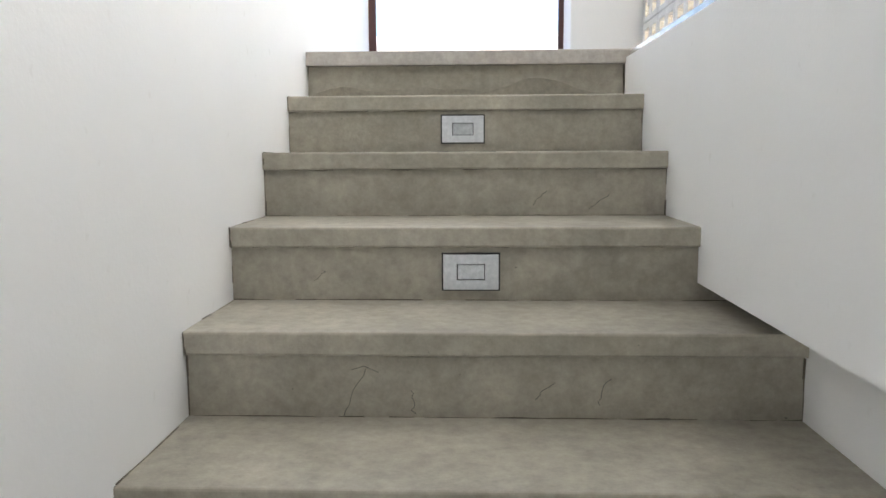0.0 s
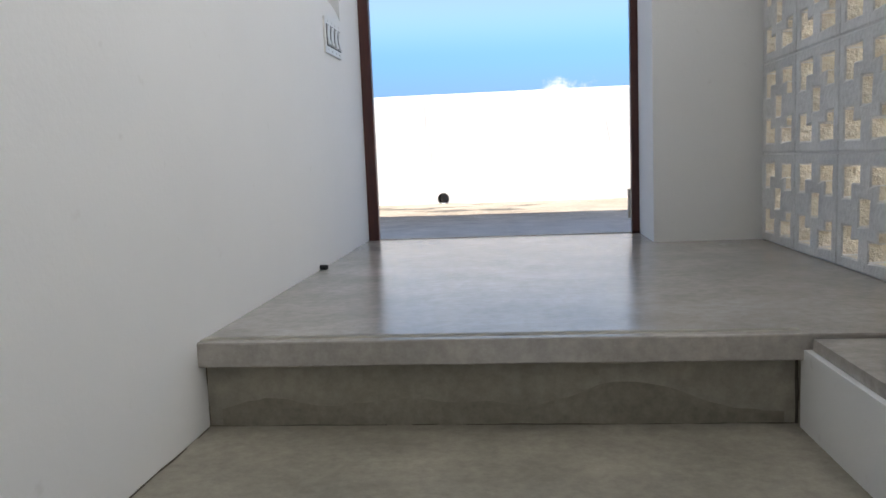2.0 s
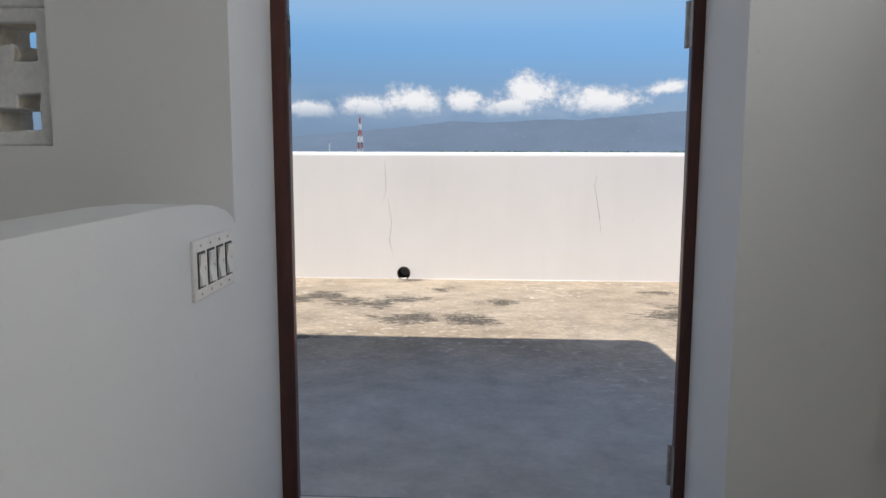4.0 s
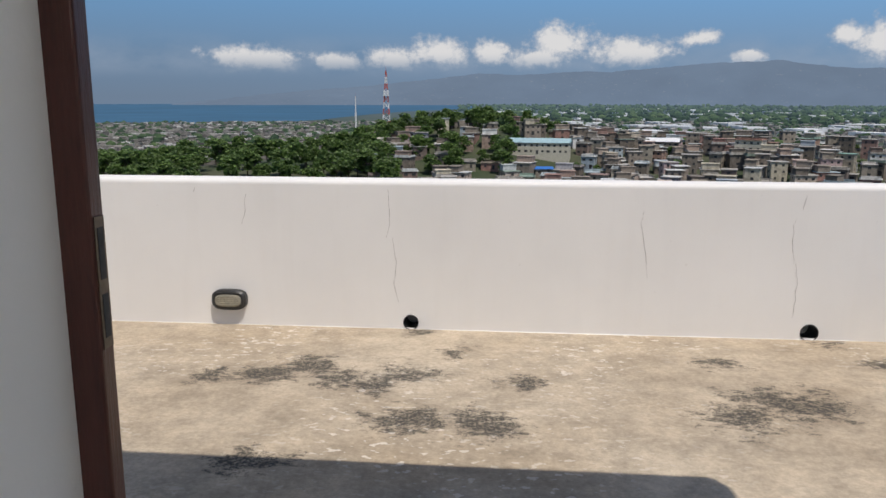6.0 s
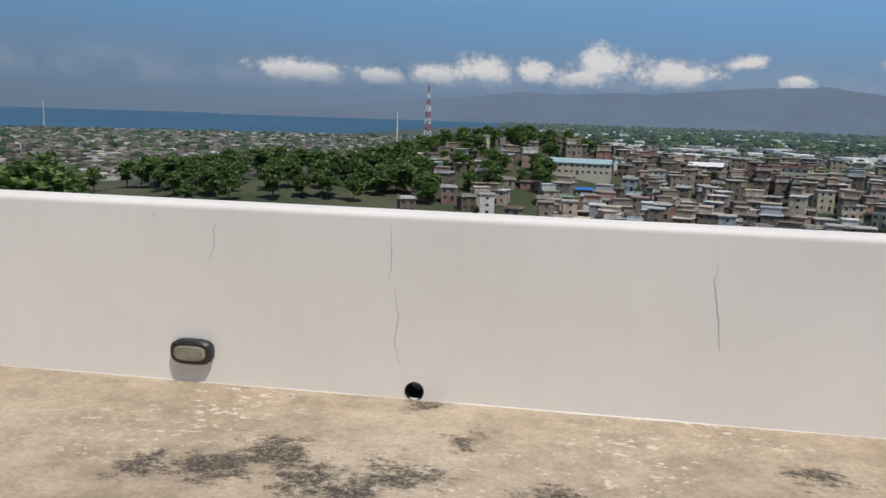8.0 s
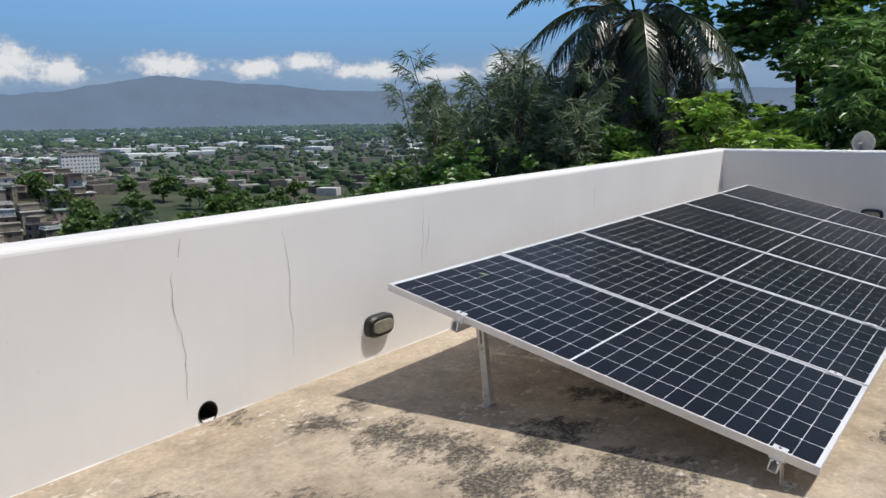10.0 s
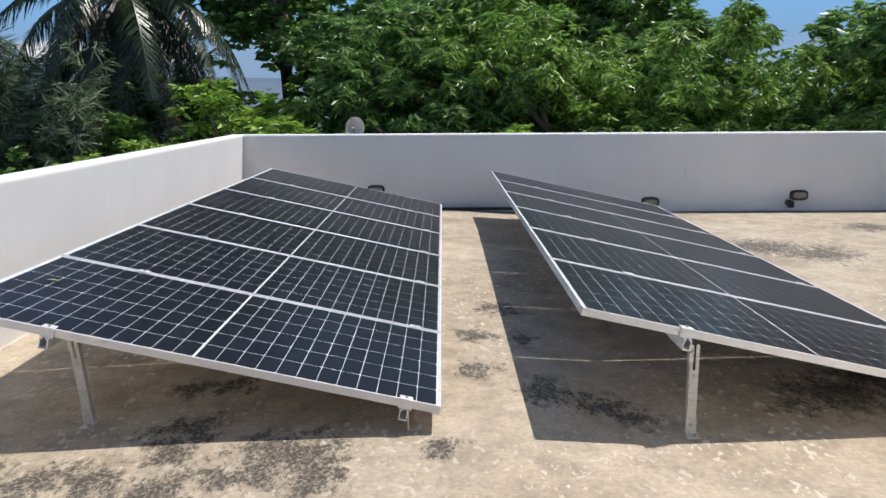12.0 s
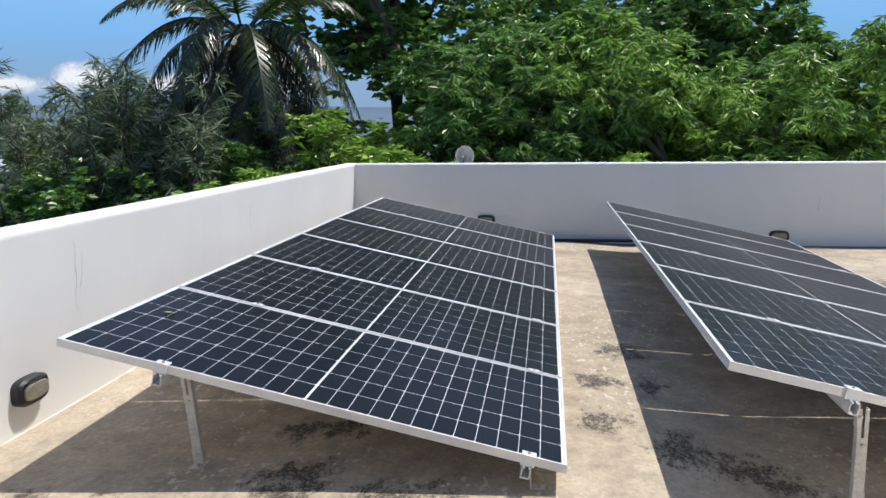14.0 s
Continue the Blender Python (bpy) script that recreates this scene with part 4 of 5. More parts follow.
def sky_band():
    """Haze and a row of cumulus low over the horizon, far behind everything."""
    bv, bf, uvs, n = [], [], [], 160
    els = [-1, 0.5, 2, 3.5, 5, 7, 9, 12]
    for i in range(n):
        az = -120 + 310 * i / (n - 1)
        for el in els:
            bv.append(polar(az, 4900 * math.cos(radians(el)), 1.4 + 4900 * math.sin(radians(el))))
            uvs.append((az, el))
    k = len(els)
    for i in range(n - 1):
        for j in range(k - 1):
            bf.append((i * k + j, (i + 1) * k + j, (i + 1) * k + j + 1, i * k + j + 1))
    m = bpy.data.materials.new("haze and clouds")
    m.use_nodes = True
    nt = m.node_tree
    nt.nodes.clear()
    uv = coords(nt, "UV")
    sep = nt.nodes.new("ShaderNodeSeparateXYZ")
    nt.links.new(uv, sep.inputs[0])
    el = sep.outputs[1]

    def band(lo, hi):
        r = add(nt, "MapRange")
        r.inputs[1].default_value, r.inputs[2].default_value = lo, hi
        r.interpolation_type = "SMOOTHSTEP"
        nt.links.new(el, r.inputs[0])
        return r.outputs[0]

    def op(kind, a, b):
        o = nt.nodes.new("ShaderNodeMath")
        o.operation = {"SMOOTH": "MINIMUM", "TIMES": "MULTIPLY"}.get(kind, kind)
        o.use_clamp = kind in ("MULTIPLY", "DIVIDE", "MAXIMUM")
        for i_, v_ in enumerate((a, b)):
            if isinstance(v_, (int, float)):
                o.inputs[i_].default_value = v_
            else:
                nt.links.new(v_, o.inputs[i_])
        return o.outputs[0]

    puff = noise_at(nt, uv, 0.62, 9, 0.62, (1.0, 1.25, 1.0))
    near = None
    for ca, ce, cw, ch in CLOUDS:
        d = nt.nodes.new("ShaderNodeVectorMath")
        d.operation = "MULTIPLY_ADD"
        d.inputs[1].default_value, d.inputs[2].default_value = (0.95 / cw, 1.0 / ch, 0), (-0.95 * ca / cw, -ce / ch, 0)
        nt.links.new(uv, d.inputs[0])
        n_ = nt.nodes.new("ShaderNodeVectorMath")
        n_.operation = "LENGTH"
        nt.links.new(d.outputs[0], n_.inputs[0])
        near = n_.outputs["Value"] if near is None else op("SMOOTH", near, n_.outputs["Value"])
    fray = noise_at(nt, uv, 2.4, 5, 0.65)
    dens = op("SUBTRACT", op("ADD", op("TIMES", puff, 1.9), op("TIMES", fray, 0.75)), near)
    soft = add(nt, "MapRange")
    soft.inputs[1].default_value, soft.inputs[2].default_value = 0.16, 0.75
    nt.links.new(dens, soft.inputs[0])
    mask = op("MULTIPLY", op("MULTIPLY", soft.outputs[0], band(1.3, 3.2)), 0.94)
    veil = op("MULTIPLY", op("MULTIPLY", band(1.0, 2.3), band(4.6, 2.6)), gray_range(nt, noise_at(nt, uv, 0.22, 4, 0.55, (1.0, 1.6, 1.0)), 0.38, 0.62))
    mask = op("MAXIMUM", mask, op("MULTIPLY", veil, 0.34))
    lit = noise_at(nt, uv, 1.6, 5, 0.6)
    cloud = mix(nt, gray(nt, op("ADD", op("TIMES", lit, 0.6), op("TIMES", dens, 0.75)), 0.45, 1.0), (0.33, 0.40, 0.51), (0.74, 0.745, 0.755))
    haze = ramp(nt, op("DIVIDE", el, 12.0), (0.0, (0.160, 0.230, 0.330)), (0.25, (0.160, 0.262, 0.405)), (0.55, (0.150, 0.315, 0.545)), (1.0, (0.165, 0.36, 0.65)))
    # the air is paler over the mountains than over the sea
    side = add(nt, "MapRange")
    side.inputs[1].default_value, side.inputs[2].default_value = -40, 40
    side.inputs[3].default_value, side.inputs[4].default_value = 0.92, 1.24
    nt.links.new(sep.outputs[0], side.inputs[0])
    pale = nt.nodes.new("ShaderNodeVectorMath")
    pale.operation = "SCALE"
    nt.links.new(haze, pale.inputs[0])
    nt.links.new(side.outputs[0], pale.inputs["Scale"])
    haze = pale.outputs[0]
    colour = mix(nt, mask, haze, cloud)
    em = nt.nodes.new("ShaderNodeEmission")
    nt.links.new(colour, em.inputs[0])
    clear = nt.nodes.new("ShaderNodeBsdfTransparent")
    ms = nt.nodes.new("ShaderNodeMixShader")
    nt.links.new(op("MAXIMUM", mask, band(12.0, 7.0)), ms.inputs[0])
    nt.links.new(clear.outputs[0], ms.inputs[1])
    nt.links.new(em.outputs[0], ms.inputs[2])
    out = nt.nodes.new("ShaderNodeOutputMaterial")
    nt.links.new(ms.outputs[0], out.inputs[0])
    ob = raw("backdrop_sky", bv, bf, m)
    layer = ob.data.uv_layers.new(name="bearing")
    li = np.zeros(len(ob.data.loops), np.int32)
    ob.data.loops.foreach_get("vertex_index", li)
    layer.data.foreach_set("uv", np.asarray(uvs, np.float32)[li].ravel())
    return tagged(ob, "pale haze and a row of white cumulus clouds", "sky", kind=S)


sky_band()


# ---- leaves ----
def leaf_material(name, dark, light, rough=0.38, through_=0.3):
    m, nt, b = material(name, rough)
    geo = nt.nodes.new("ShaderNodeNewGeometry")
    c = ramp(nt, geo.outputs["Random Per Island"], (0, tuple(0.7 * x for x in dark)), (0.65, light), (1, tuple(min(1, x * 1.7) for x in light)))
    v = coords(nt)
    c = mix(nt, 0.5, c, gray(nt, noise_at(nt, v, 0.6, 3, 0.6), 0.2, 0.8), "OVERLAY")
    nt.links.new(c, b.inputs["Base Color"])
    b.inputs["Specular IOR Level"].default_value = 0.65
    tr = nt.nodes.new("ShaderNodeBsdfTranslucent")
    nt.links.new(mix(nt, 0.5, c, (0.17, 0.34, 0.05), "MIX"), tr.inputs[0])
    ms = nt.nodes.new("ShaderNodeMixShader")
    ms.inputs[0].default_value = through_
    nt.links.new(b.outputs[0], ms.inputs[1])
    nt.links.new(tr.outputs[0], ms.inputs[2])
    nt.links.new(ms.outputs[0], nt.nodes["Material Output"].inputs[0])
    return m


MAT["mango"] = leaf_material("glossy dark leaves", (0.040, 0.095, 0.030), (0.23, 0.38, 0.110), 0.38, 0.42)
MAT["mango_young"] = leaf_material("fresh yellow-green leaves", (0.060, 0.130, 0.030), (0.34, 0.50, 0.110), 0.40, 0.45)
MAT["broad"] = leaf_material("broad dark leaves", (0.030, 0.070, 0.016), (0.14, 0.26, 0.050), 0.36, 0.3)
MAT["sapling"] = leaf_material("lime green young leaves", (0.12, 0.20, 0.030), (0.36, 0.52, 0.085), 0.4, 0.42)
MAT["palm"] = leaf_material("palm leaflets", (0.014, 0.026, 0.009), (0.040, 0.060, 0.022), 0.35, 0.15)
MAT["palm_dry"] = leaf_material("dull hanging palm leaflets", (0.018, 0.019, 0.012), (0.052, 0.049, 0.031), 0.55, 0.1)
MAT["needle"] = leaf_material("grey-green needles", (0.10, 0.135, 0.085), (0.24, 0.28, 0.19), 0.6, 0.35)
MAT["far_leaf"] = leaf_material("far foliage", (0.040, 0.078, 0.022), (0.12, 0.19, 0.050), 0.6, 0.25)
MAT["bark"] = mottled("grey-brown bark", (0.075, 0.058, 0.045), (0.16, 0.13, 0.10), 5, 40, 0.95, relief=0.9, distance=0.02, stretch=(1, 1, 0.4))


def unit(n, rng):
    v = rng.normal(size=(n, 3))
    return v / np.linalg.norm(v, axis=1, keepdims=True)


def leaves(base, way, length, width, rng, fold=0.3):
    """Folded leaves: two triangles each about a midrib. base, way: arrays of places and unit directions."""
    n = len(base)
    side = np.cross(way, unit(n, rng))
    side /= np.linalg.norm(side, axis=1, keepdims=True) + 1e-9
    up = np.cross(side, way)
    L = (length * rng.uniform(0.7, 1.2, n))[:, None]
    W = width * L / length
    mid = base + way * L * 0.45
    tip = base + way * L + up * L * -0.12
    v = np.stack([base, mid + side * W + up * W * fold, tip, mid - side * W + up * W * fold], 1).reshape(-1, 3)
    k = np.arange(n)[:, None] * 4
    f = np.concatenate([k + np.array([[0, 1, 2]]), k + np.array([[0, 2, 3]])], 0)
    return v, f


def crown(rng, rx, rz, lobes, sprays, per, length, width, droop, inner=0.25, tufts=10):
    """Lobed crown: sprays of leaves over the lobes' surfaces, with gaps between."""
    c = unit(lobes, rng) * (rng.uniform(0.35, 0.85, lobes)[:, None]) * np.array([rx, rx, rz])
    rad = rng.uniform(0.24, 0.46, lobes) * min(rx, rz)
    which = rng.integers(0, lobes, sprays)
    # the sprays gather in tufts, with dark gaps between them
    tips = unit(lobes * tufts, rng).reshape(lobes, tufts, 3)
    d = tips[which, rng.integers(0, tufts, sprays)] + rng.normal(size=(sprays, 3)) * 0.13
    d[:, 2] = np.abs(d[:, 2]) * 0.75 + d[:, 2] * 0.25
    d /= np.linalg.norm(d, axis=1, keepdims=True)
    depth = np.where(rng.random(sprays) < inner, rng.uniform(0.3, 0.9, sprays), rng.uniform(0.85, 1.12, sprays))
    at = c[which] + d * (rad[which] * depth)[:, None]
    base = np.repeat(at, per, 0) + rng.normal(size=(sprays * per, 3)) * length * 0.10
    turn = rng.uniform(0, 2 * np.pi, sprays * per)
    ring = np.stack([np.cos(turn), np.sin(turn), rng.uniform(-0.25, 0.35, sprays * per)], 1)
    way = np.repeat(d, per, 0) * 0.45 + ring * 0.85
    way[:, 2] -= droop * rng.uniform(0.5, 1.4, sprays * per)
    way /= np.linalg.norm(way, axis=1, keepdims=True)
    return leaves(base, way, length, width, rng), c, rad


def limb_mesh(bm, pts, r0, r1, seg=8):
    prev = None
    for i, p in enumerate(pts):
        r = r0 + (r1 - r0) * i / (len(pts) - 1)
        p = Vector(p)
        d = (Vector(pts[min(i + 1, len(pts) - 1)]) - Vector(pts[max(i - 1, 0)])).normalized()
        q = d.to_track_quat("Z", "Y")
        ring = [bm.verts.new(p + q @ Vector((r * math.cos(2 * math.pi * k / seg), r * math.sin(2 * math.pi * k / seg), 0))) for k in range(seg)]
        if prev:
            for k in range(seg):
                bm.faces.new((prev[k], prev[(k + 1) % seg], ring[(k + 1) % seg], ring[k]))
        prev = ring


def tree(name, seed, height, rx, rz, mat, sprays, per, length, width, droop, lobes=16, label="", category="tree", trunk_r=0.22, group="", inner=0.25, base_z=0.0):
    rng = np.random.default_rng(seed)
    rr = random.Random(seed)
    t = empty(name, label=label, category=category, group=group)
    (v, f), c, rad = crown(rng, rx, rz, lobes, sprays, per, length, width, droop, inner)
    hub = Vector((0, 0, height - rz))
    bm = bmesh.new()
    limb_mesh(bm, [(0, 0, 0), (0.1 * rr.uniform(-1, 1), 0.1 * rr.uniform(-1, 1), (height - 1.6 * rz) * 0.6), (0, 0, height - 1.5 * rz), hub], trunk_r, trunk_r * 0.45)
    for i in range(min(lobes, 9)):
        e = hub + Vector(c[i])
        s_ = Vector((0, 0, height - rr.uniform(1.1, 1.7) * rz))
        m_ = (s_ + e) / 2 + Vector((rr.uniform(-0.3, 0.3), rr.uniform(-0.3, 0.3), 0.2))
        limb_mesh(bm, [s_, m_, e], trunk_r * 0.42, trunk_r * 0.1, 6)
    part("trunk", bm, MAT["bark"], t, "grey-brown trunk and limbs", smooth=True)
    raw("crown", v + np.array(hub), f, mat, t)
    return t


def place(t, az, r, z=None, scale=1.0, turn=0.0):
    x, y, _ = polar(az, r)
    t.matrix_basis = pose(x, y, ground_z(az, r) - 0.3 if z is None else z, 0, 0, turn) @ Matrix.Diagonal((scale, scale, scale, 1))
    return t


def copy_at(t, az, r, z=None, scale=1.0, turn=0.0):
    c = copy_thing(t, Matrix.Identity(4))
    return place(c, az, r, z, scale, turn)


# ---- trees beyond the east parapet ----
MG = "mango tree with dense drooping glossy leaves"
mango = tree("mango_tree", 11, 11.6, 3.2, 3.6, MAT["mango"], 3000, 13, 0.25, 0.030, 0.75, 25, MG, "tree", 0.28, "trees beyond the wall")
mango_b = tree("mango_tree", 12, 11.2, 3.4, 3.4, MAT["mango_young"], 3000, 13, 0.25, 0.030, 0.75, 24, "mango tree with fresh yellow-green leaves", "tree", 0.28, "trees beyond the wall")
broad = tree("shade_tree", 13, 12.6, 3.3, 3.4, MAT["broad"], 1500, 8, 0.25, 0.070, 0.35, 20, "tall shade tree with broad dark leaves and open crown", "tree", 0.30, "trees beyond the wall", 0.2)
place(broad, 77.5, 24.0, -7, 1.32, 20)
copy_at(broad, 86.0, 22.5, -7, 1.05, 140)
copy_at(broad, 81.0, 21.0, -7, 0.86, 250)
copy_at(broad, 99.0, 24.0, -7, 1.02, 80)
place(mango, 86.5, 17.0, -7, 1.0, 0)
copy_at(mango, 93.0, 21.5, -7, 0.96, 100)
copy_at(mango, 100.5, 19.0, -7, 0.92, 310)
copy_at(mango, 112.5, 20.0, -7, 0.80, 45)
copy_at(mango, 124.0, 19.0, -7, 1.1, 170)
copy_at(mango, 102.0, 24.5, -7, 1.2, 15)
copy_at(mango, 115.0, 24.0, -7, 0.86, 75)
copy_at(mango_b, 123.0, 25.0, -7, 1.2, 135)
copy_at(broad, 90.0, 26.0, -7, 1.12, 195)
place(mango_b, 97.5, 16.8, -7, 0.98, 30)
copy_at(mango_b, 104.0, 17.6, -7, 0.93, 160)
copy_at(mango_b, 119.5, 17.8, -7, 0.94, 260)
copy_at(mango_b, 90.5, 14.6, -7.6, 0.78, 290)
sapling = tree("mango_sapling", 14, 7.6, 1.25, 2.0, MAT["sapling"], 300, 11, 0.22, 0.036, 0.45, 12, "young yellow-green sapling beside the wall", "tree", 0.10, "saplings beyond the wall")
place(sapling, 72.8, 15.5, -7, 1.17, 0)
copy_at(sapling, 76.8, 15.0, -7, 1.08, 90)
copy_at(sapling, 65.0, 14.5, -7, 1.03, 200)
copy_at(sapling, 94.5, 13.6, -7, 1.06, 60)
copy_at(sapling, 101.0, 13.6, -7, 1.04, 240)

shrub = tree("shrub", 15, 6.4, 2.0, 2.3, MAT["broad"], 1500, 10, 0.13, 0.034, 0.3, 14, "dense dark green shrub below the parapet", "shrub", 0.12, "shrubs on the slope")
place(shrub, 61.0, 15.5, -7.0, 1.2, 0)
for az, r, z, s, a in ((57.5, 17.5, -6.6, 1.05, 60), (54.0, 20.0, -7.5, 1.1, 120), (66.5, 16.0, -6.3, 1.0, 180), (69.5, 17.5, -6.6, 1.1, 240), (50.5, 24.0, -8.4, 1.1, 300), (47.0, 30.0, -9.5, 1.15, 30), (63.5, 20.5, -7.2, 1.1, 90), (73.0, 19.0, -6.8, 1.2, 10), (78.0, 21.0, -6.8, 1.2, 70), (59.0, 22.0, -7.0, 1.15, 15), (55.5, 18.5, -7.2, 1.1, 85), (52.5, 22.5, -7.6, 1.15, 155), (61.5, 18.0, -6.6, 1.1, 225), (49.0, 27.0, -8.6, 1.2, 270)):
    copy_at(shrub, az, r, -7.2 if r < 25 else z, (0.98 if az < 56 else 1.24) * s, a)


def feathery(seed, height):
    """A thin casuarina: leaning stems with long drooping sprays of needles."""
    rng, rr = np.random.default_rng(seed), random.Random(seed)
    t = empty("casuarina_tree", label="thin feathery casuarina with drooping grey-green sprays", category="tree", group="casuarinas on the slope")
    vs_, fs_, off = [], [], 0
    for s in range(6):
        bm = bmesh.new()
        az, lean = rr.uniform(0, 6.28), rr.uniform(0.05, 0.24)
        h = height * rr.uniform(0.72, 1.0)
        stem = [Vector((math.cos(az) * lean * h * (k / 6) ** 1.3, math.sin(az) * lean * h * (k / 6) ** 1.3, h * k / 6)) for k in range(7)]
        limb_mesh(bm, stem, 0.055, 0.008, 5)
        for k in range(46):
            f_ = rr.uniform(0.35, 1.0)
            i_ = min(int(f_ * 6), 5)
            p = stem[i_].lerp(stem[i_ + 1], f_ * 6 - i_)
            a = rr.uniform(0, 6.28)
            ln = rr.uniform(0.35, 0.9) * (1.25 - 0.6 * f_)
            e = p + Vector((math.cos(a) * ln, math.sin(a) * ln, ln * rr.uniform(0.5, 1.5)))
            limb_mesh(bm, [p, e], 0.010, 0.004, 4)
            n = 26
            q = rng.uniform(0.1, 1.0, n)[:, None]
            base = np.array(p)[None] * (1 - q) + np.array(e)[None] * q
            way = np.array((e - p).normalized())[None] * 0.7 + unit(n, rng) * 0.45
            way[:, 2] -= 0.55
            way /= np.linalg.norm(way, axis=1, keepdims=True)
            v, f = leaves(base, way, 0.36, 0.012, rng)
            vs_.append(v), fs_.append(f + off)
            off += len(v)
        part("stem", bm, MAT["bark"], t, "thin leaning grey stem")
    raw("foliage", np.concatenate(vs_), np.concatenate(fs_), MAT["needle"], t)
    return t


cas = feathery(31, 10.6)
place(cas, 56.5, 20.0, -7.8, 1.0, 0)
for az, r, z, s, a in ((58.5, 19.0, -7.6, 1.02, 100), (61.5, 20.0, -7.8, 1.04, 200), (54.0, 23.0, -7.9, 0.96, 300), (65.0, 20.0, -7.8, 1.02, 50), (63.0, 22.0, -7.9, 1.05, 20), (57.2, 20.5, -7.8, 1.03, 250), (58.0, 18.0, -7.6, 0.95, 35), (60.0, 17.5, -7.5, 0.93, 145), (62.5, 17.5, -7.5, 0.94, 215)):
    copy_at(cas, az, r, z, s, a)


# ---- coconut palm ----
def frond_mesh(name, length, rise, fall, seed, mat, hang):
    rng = np.random.default_rng(seed)
    n = 104
    s = np.linspace(0, 1, 40)
    rib = np.stack([length * s * (1 - 0.25 * fall * s), np.zeros(40), length * (rise * s - fall * s ** 2)], 1)
    vs_, fs_, off = [], [], 0
    for side in (-1, 1):
        q = np.linspace(0.12, 0.99, n)
        base = np.stack([np.interp(q, s, rib[:, i]) for i in range(3)], 1)
        d = np.gradient(rib, axis=0)
        d /= np.linalg.norm(d, axis=1, keepdims=True)
        along = np.stack([np.interp(q, s, d[:, i]) for i in range(3)], 1)
        way = along * 0.55 + np.array([0, side * 0.85, 0]) + rng.normal(size=(n, 3)) * 0.09
        way[:, 2] -= hang * rng.uniform(0.6, 1.3, n)
        way /= np.linalg.norm(way, axis=1, keepdims=True)
        L = (0.66 * np.sin(np.pi * (0.12 + 0.80 * q)) * rng.uniform(0.85, 1.1, n))[:, None]
        wv = along * 0.021
        bend = np.array([0, 0, -1.0]) * L * 0.22 * (0.5 + hang)
        v = np.stack([base - wv, base + wv, base + way * L * 0.55 + wv * 0.9, base + way * L * 0.55 - wv * 0.9, base + way * L + bend], 1).reshape(-1, 3)
        k = np.arange(n)[:, None] * 5
        fs_ += [k + off + np.array([[0, 1, 2]]), k + off + np.array([[0, 2, 3]]), k + off + np.array([[3, 2, 4]])]
        vs_.append(v)
        off += len(v)
    m = len(s)
    tri = []
    for a in range(3):
        an = 2.1 * a
        vs_.append(rib + np.array([0, math.cos(an), math.sin(an)]) * (0.035 * (1 - s) + 0.006)[:, None])
    for a in range(3):
        p, q_ = off + a * m, off + ((a + 1) % 3) * m
        for i in range(m - 1):
            tri += [(p + i, p + i + 1, q_ + i + 1), (p + i, q_ + i + 1, q_ + i)]
    fs_.append(np.array(tri))
    ob = raw(name, np.concatenate(vs_), np.concatenate(fs_), mat)
    me = ob.data
    bpy.data.objects.remove(ob)
    return me


palm = empty("coconut_palm", label="coconut palm with arching and drooping fronds", category="palm tree")
px, py, _ = polar(66.5, 19.5)
palm.matrix_basis = pose(px, py, -8.0)
CROWN = 11.65
bm = bmesh.new()
limb_mesh(bm, [(0.5, 0.2, 0), (0.3, 0.15, 3), (0.1, 0.05, 7), (0, 0, CROWN - 0.3), (0, 0, CROWN + 0.2)], 0.22, 0.15, 12)
for k in range(60):
    z = 0.3 + (CROWN - 0.8) * k / 60
    f_ = z / CROWN
    rod(bm, (0.5 * (1 - f_) ** 1.2, 0.2 * (1 - f_) ** 1.2, z), (0.5 * (1 - f_) ** 1.2, 0.2 * (1 - f_) ** 1.2, z + 0.06), 0.232 - 0.06 * f_, 12, 0.22 - 0.06 * f_)
part("trunk", bm, MAT["bark"], palm, "ringed grey trunk")
up_f = frond_mesh("frond", 3.6, 0.85, 0.75, 1, MAT["palm"], 0.25)
mid_f = frond_mesh("frond", 3.7, 0.40, 0.95, 2, MAT["palm"], 0.55)
low_f = frond_mesh("frond", 3.5, -0.15, 1.25, 3, MAT["palm_dry"], 0.8)
dead_f = frond_mesh("frond", 3.3, -1.6, 0.9, 4, MAT["palm_dry"], 0.9)
rr = random.Random(8)
for kind_, n, tilt, jit in ((up_f, 7, 0, 12), (mid_f, 11, 0, 10), (low_f, 15, 4, 8), (dead_f, 19, 30, 14)):
    for i in range(n):
        share("frond", kind_, palm, pose(0, 0, CROWN) @ pose(0, 0, 0, 0, 0, 360 * i / n + rr.uniform(-14, 14)) @ pose(0.1, 0, 0, rr.uniform(-15, 15), tilt + rr.uniform(-jit, jit), 0))
for i in range(5):
    an = 1.26 * i
    part("coconut", (lambda b_: (bmesh.ops.create_icosphere(b_, subdivisions=2, radius=0.13, matrix=Matrix.Translation((0.28 * math.cos(an), 0.28 * math.sin(an), CROWN - 0.35 - 0.05 * (i % 2))) @ Matrix.Diagonal((1, 1, 1.2, 1))), b_)[1])(bmesh.new()), MAT["palm_dry"], palm)

